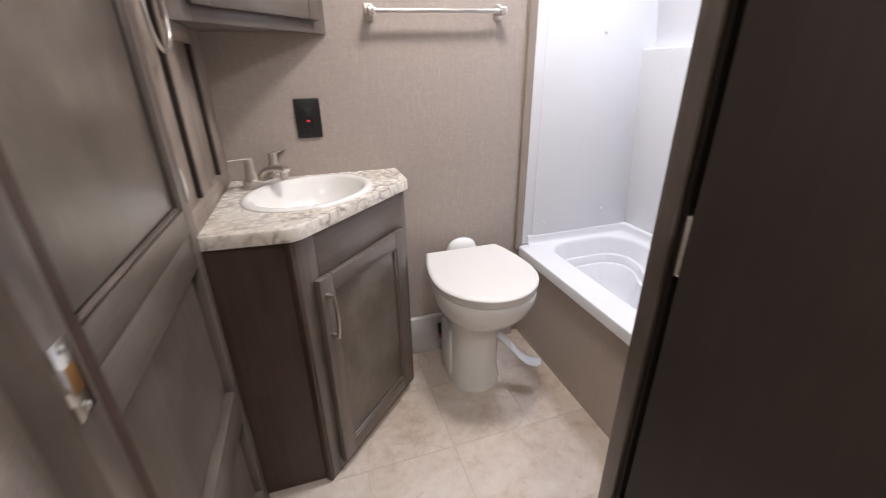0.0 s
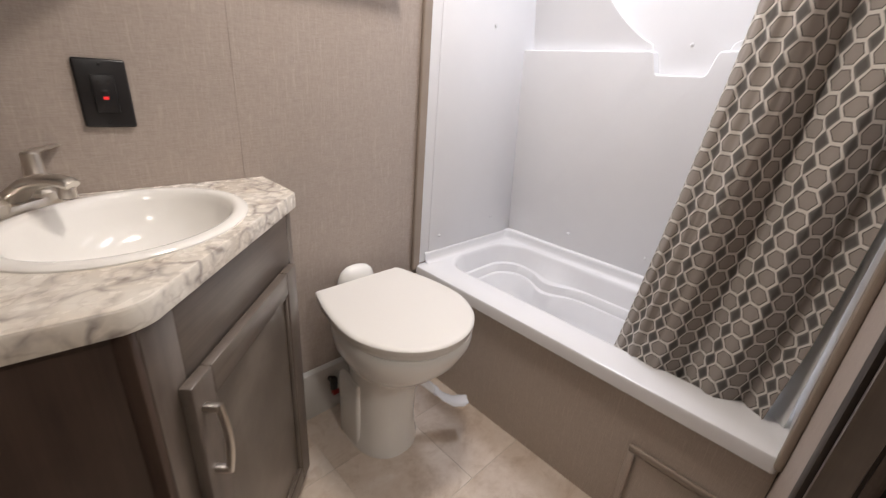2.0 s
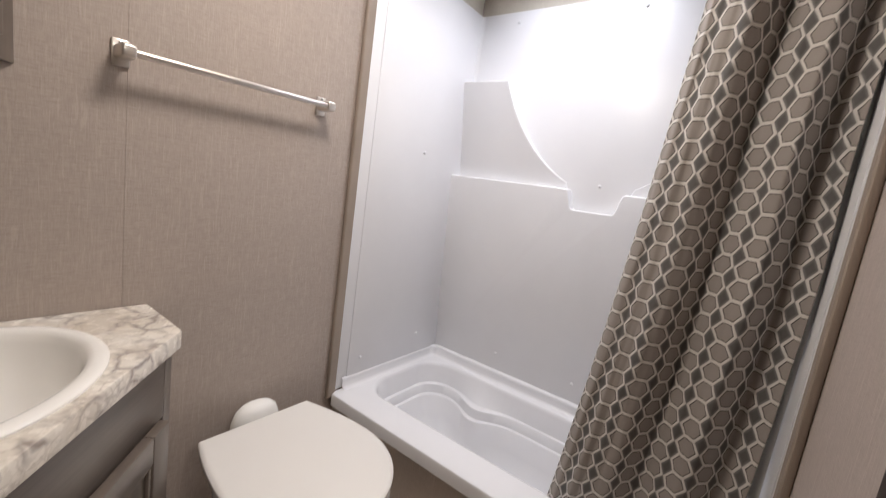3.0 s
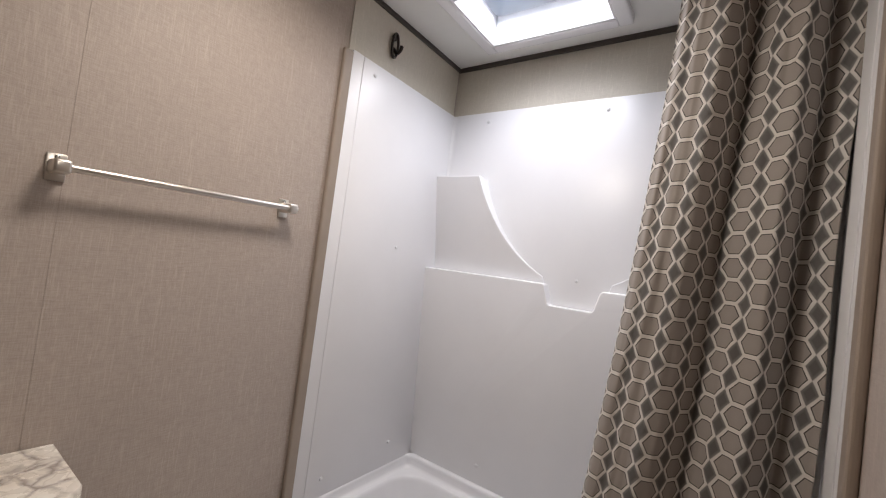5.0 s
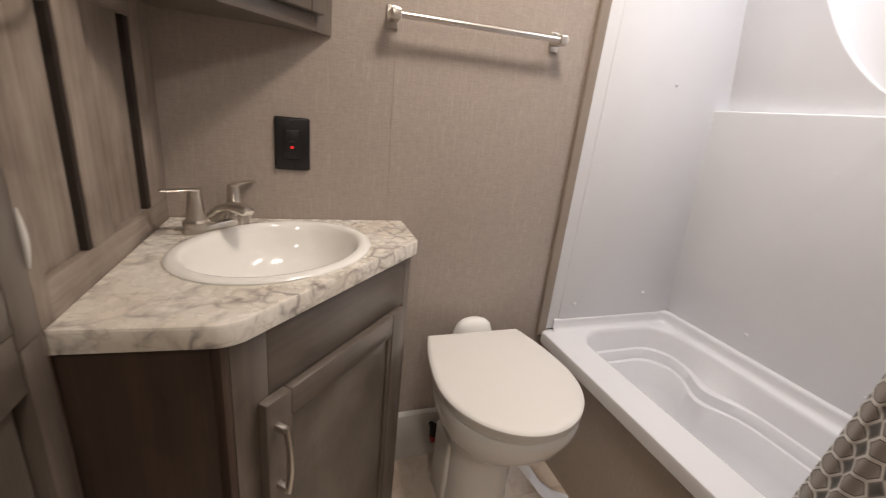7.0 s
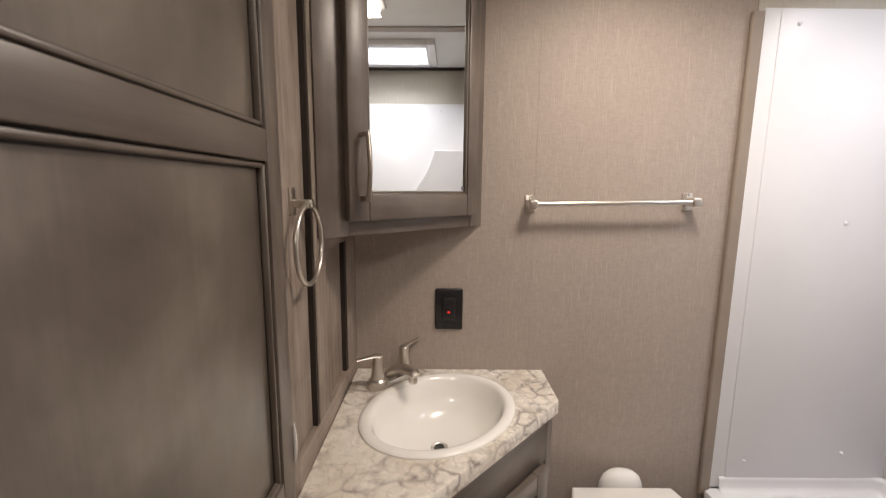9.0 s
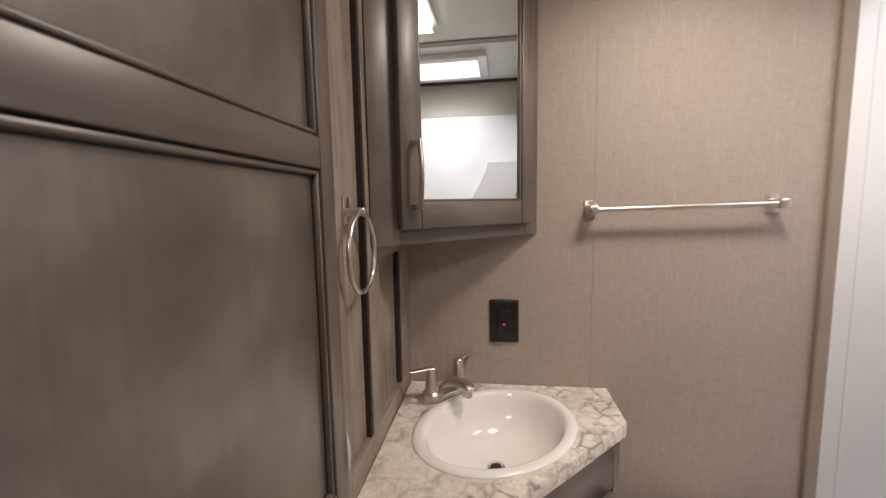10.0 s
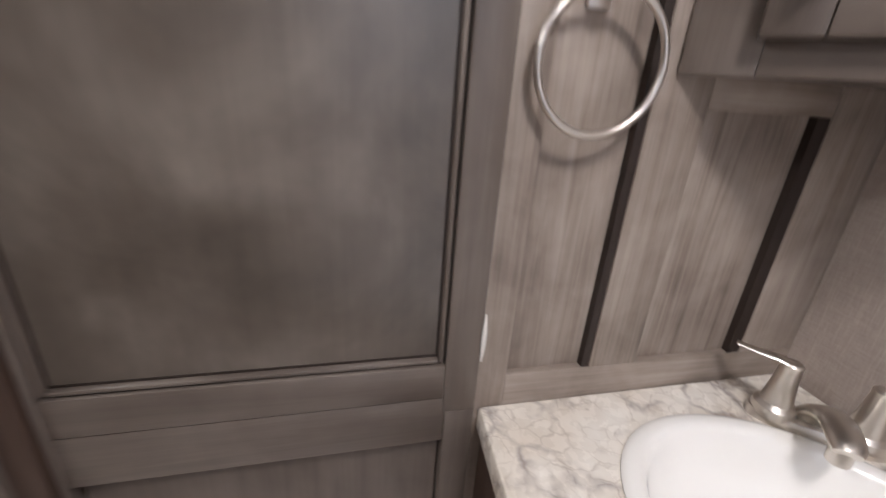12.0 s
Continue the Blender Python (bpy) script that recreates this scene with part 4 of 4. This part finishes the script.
# ---- corner mirror cabinet ----
def mirror_cabinet():
    z0, z1 = 1.360, 2.09
    m = thing("mirror_cabinet", pose(0, 0, 0), "grey-brown stained corner wall cabinet with mirrored door", "cabinet")
    ax, ay, bx, by = -0.2275, 1.238, 0.158, YF - 0.002
    W = math.hypot(bx - ax, by - ay)
    turn = math.degrees(math.atan2(by - ay, bx - ax))
    part("body", prism([(ax + 0.002, ay + 0.022), (bx - 0.022, by - 0.002), (ax + 0.002, by - 0.002)], z0 + 0.004, z1), wood_z, m, "", False)
    f = part("face_frame", bmesh.new(), wood_z, m)
    f.matrix_basis = pose(ax, ay, 0, 0, 0, turn)

    def add(nm, lo, hi, mat, parent, bev=0.002, label=""):
        return part(nm, box(lo, hi, bev), mat, parent, label)

    add("stile", (0.002, 0.0, z0), (0.075, 0.018, z1), wood_z, f)
    add("stile", (W - 0.055, 0.0, z0), (W - 0.002, 0.018, z1), wood_z, f)
    add("rail", (0.075, 0.0003, z0), (W - 0.055, 0.018, z0 + 0.05), wood_x, f)
    add("rail", (0.075, 0.0003, z1 - 0.05), (W - 0.055, 0.018, z1), wood_x, f)
    d = part("door", bmesh.new(), wood_z, m)
    d.matrix_basis = f.matrix_basis.copy()
    a, e, d0, d1 = 0.066, W - 0.046, z0 + 0.035, 2.052
    s, sr, sb = 0.053, 0.043, 0.062
    add("door_stile", (a, -0.022, d0), (a + s, -0.001, d1), wood_z, d, 0.004)
    add("door_stile", (e - sr, -0.022, d0), (e, -0.001, d1), wood_z, d, 0.004)
    add("door_rail", (a + s, -0.0216, d0), (e - sr, -0.001, d0 + sb), wood_x, d, 0.004)
    add("door_rail", (a + s, -0.0216, d1 - sb), (e - sr, -0.001, d1), wood_x, d, 0.004)
    add("mirror", (a + s - 0.003, -0.012, d0 + sb - 0.003), (e - sr + 0.003, -0.006, d1 - sb + 0.003), mirror, d, 0, "clear mirror glass")
    add("sticker", (e - sr - 0.016, -0.0128, d0 + sb + 0.009), (e - sr - 0.008, -0.0121, d0 + sb + 0.019), grey_label, d, 0, "tiny grey maker's label on the glass")
    for lo, hi, mm in (((a + s, d0 + sb), (a + s + 0.006, d1 - sb), wood_z), ((e - sr - 0.006, d0 + sb), (e - sr, d1 - sb), wood_z),
                       ((a + s + 0.006, d0 + sb), (e - sr - 0.006, d0 + sb + 0.006), wood_x), ((a + s + 0.006, d1 - sb - 0.006), (e - sr - 0.006, d1 - sb), wood_x)):
        add("bead", (lo[0], -0.018, lo[1]), (hi[0], -0.011, hi[1]), mm, d, 0.002)
    handle(d, (a + 0.034, -0.022, z0 + 0.155), 0.150)


mirror_cabinet()


# ---- small fittings on the walls ----
def towel_bar():
    t = thing("towel_bar", pose(0, YF, 1.421, 0, -1.2, 0), "brushed nickel towel bar on square wall posts", "towel bar")
    for x in (0.304, 0.780):
        p = part("post", box((x - 0.015, -0.006, -0.026), (x + 0.015, 0.0, 0.026), 0.0025), nickel, t)
        part("arm", box((x - 0.013, -0.058, -0.013), (x + 0.013, -0.004, 0.013), 0.005, 3), nickel, p)
        part("screw", lathe([(0.004, 0), (0.004, 0.002), (0.002, 0.003)], 10), chrome, p).matrix_basis = pose(x, -0.006, 0.019, 90, 0, 0)
    part("bar", tube([(0.300, -0.047, 0), (0.796, -0.047, 0)], 0.0075, 14), nickel, t)


towel_bar()


def towel_ring():
    y, z = 1.133, 1.443
    t = thing("towel_ring", pose(-0.244, y, z), "brushed nickel towel ring on the plank panelling", "towel ring")
    part("wall_plate", box((0.0, -0.014, -0.026), (0.006, 0.014, 0.026), 0.002), nickel, t)
    part("arm", box((0.004, -0.010, -0.012), (0.042, 0.010, 0.004), 0.004, 3), nickel, t)
    r = part("ring", torus(0.074, 0.0046), nickel, t)
    r.matrix_basis = pose(0.033, 0.0, -0.080, 0, 90, 0)


towel_ring()


def outlet():
    o = thing("wall_outlet", pose(0.062, YF, 1.096), "black power outlet plate with small red light", "outlet")
    part("plate", box((-0.043, -0.008, -0.066), (0.043, 0.0, 0.066), 0.005, 3), black_plastic, o)
    part("insert", box((-0.019, -0.0125, -0.036), (0.019, -0.007, 0.036), 0.002), black_plastic, o)
    part("indicator", box((-0.005, -0.0138, -0.011), (0.004, -0.0122, -0.005), 0.0005), red_led, o, "small red indicator")
    part("test_button", box((-0.006, -0.0138, 0.001), (0.006, -0.0122, 0.008), 0.0006), black_plastic, o)
    for z in (-0.056, 0.056):
        part("screw", lathe([(0.003, 0), (0.003, 0.002), (0.002, 0.0025)], 10), black_plastic, o).matrix_basis = pose(0, -0.008, z, 90, 0, 0)
    for x in (-0.0075, 0.0075):
        for z in (-0.026, 0.022):
            part("slot", box((x - 0.0012, -0.0130, z - 0.004), (x + 0.0012, -0.0122, z + 0.004)), dark_gap, o)


outlet()


def robe_hook():
    h = thing("robe_hook", pose(1.118, YF - 0.004, 2.085), "dark bronze oval loop hook on the upper wall", "hook")
    part("back_plate", lathe([(0.011, 0.0), (0.011, 0.004), (0.006, 0.007)], 16), bronze, h).matrix_basis = pose(0, 0, 0.030, 90, 0, 0)
    part("loop", tube([(0.015 * math.sin(2 * math.pi * k / 28), -0.010, 0.043 * math.cos(2 * math.pi * k / 28)) for k in range(29)], 0.0048, 8), bronze, h)
    part("prong", tube([(0, -0.004, -0.010), (0.0, -0.016, -0.026), (0.002, -0.028, -0.030), (0.004, -0.036, -0.020), (0.005, -0.038, -0.006)], [0.006, 0.006, 0.006, 0.006, 0.007], 10), bronze, h)


robe_hook()


def skylight():
    x0, x1, y0, y1 = SKY
    s = thing("skylight", pose(0, 0, CEIL), "white framed roof skylight with milky dome over the tub", "skylight")
    w, dn = 0.044, 0.030
    for lo, hi in (((x0 - w, y0 - w), (x1 + w, y0)), ((x0 - w, y1), (x1 + w, y1 + w)), ((x0 - w, y0), (x0, y1)), ((x1, y0), (x1 + w, y1))):
        part("frame_strip", box((lo[0], lo[1], -dn), (hi[0], hi[1], 0.0), 0.006, 3), white_abs, s)
    for lo, hi in (((x0, y0), (x1, y0 + 0.006)), ((x0, y1 - 0.006), (x1, y1)), ((x0, y0 + 0.006), (x0 + 0.006, y1 - 0.006)), ((x1 - 0.006, y0 + 0.006), (x1, y1 - 0.006))):
        part("well_side", box((lo[0], lo[1], -dn + 0.004), (hi[0], hi[1], 0.10), 0.001), white_abs, s)
    rings = [rrect(x0 + 0.0065 + g, x1 - 0.0065 - g, y0 + 0.0065 + g, y1 - 0.0065 - g, 0.02, z, 4) for g, z in ((0, 0.085), (0.02, 0.115), (0.06, 0.135), (0.12, 0.145))]
    part("dome", loft(rings, (False, True)), sky_dome, s, "milky daylit acrylic dome")


skylight()


def ceiling_lamp(x, y):
    l = thing("ceiling_lamp", pose(x, y, CEIL), "square white ceiling lamp with warm glowing diffuser", "lamp", "ceiling lamps")
    part("housing", box((-0.140, -0.122, -0.016), (0.140, 0.122, 0.0), 0.006, 3), white_abs, l)
    part("diffuser", box((-0.120, -0.102, -0.036), (0.120, 0.102, -0.015), 0.010, 3), lamp_glow, l, "warm glowing diffuser")


ceiling_lamp(*LAMP)
# unseen fixture added in the hall to go with the fill light
ceiling_lamp(0.15, -0.40)


def plumbing_box():
    b = thing("plumbing_cover", pose(0, 0, 0), "pale grey plastic pipe cover along the wall behind the toilet", "pipe cover")
    part("cover", box((0.352, YF - 0.030, 0.0), (0.905, YF - 0.002, 0.192), 0.003), grey_board, b)
    v = thing("water_valve", pose(0.520, 1.555, 0.0), "black water shut-off valve with red grip", "valve")
    part("body", lathe([(0.013, 0.118), (0.014, 0.135), (0.014, 0.160), (0.010, 0.165)], 14), black_plastic, v)
    part("pipe", tube([(0, 0.045, 0.145), (0, 0.0, 0.145)], 0.009, 10), black_plastic, v)
    part("grip", box((-0.012, -0.018, 0.100), (0.012, 0.004, 0.120), 0.004), plain("red_plastic", (0.35, 0.03, 0.03), 0.4), v, "dark red plastic grip")


plumbing_box()


def floor_register():
    r = thing("floor_register", pose(0.720, 0.563, 0.0), "tan metal floor heating register", "floor vent")
    part("frame", box((-0.048, -0.115, -0.001), (0.048, 0.115, 0.006), 0.0025), register_tan, r)
    part("well", box((-0.032, -0.092, 0.0035), (0.032, 0.092, 0.0068)), dark_gap, r, "dark slotted opening")
    for i in range(9):
        y = -0.080 + 0.020 * i
        part("slat", box((-0.032, y - 0.0055, 0.0052), (0.032, y + 0.0055, 0.0085), 0.001), register_tan, r)


floor_register()


# ---- floor pieces ----
def floor_tiles():
    def tile_mesh(w, d):
        b = box((0.0009, 0.0009, -0.004), (w - 0.0009, d - 0.0009, 0.0), 0.0005, 1)
        finish(b, False)
        me = bpy.data.meshes.new("tile")
        b.to_mesh(me)
        b.free()
        me.materials.append(tile_vinyl)
        return me

    small, wide = tile_mesh(0.312, 0.312), tile_mesh(0.624, 0.312)
    for j in range(-8, 2):
        y = 1.035 + 0.312 * j
        row = [(-0.224, wide), (0.400, small), (0.712, small)] if j % 2 == 0 else [(-0.224, small), (0.088, small), (0.400, wide)]
        if y < 0.05:
            row = row + [(1.024, small)]
        for x, me in row:
            o = new("tile", me)
            o.parent = floor
            o.location = (x, y, 0.0)


floor_tiles()
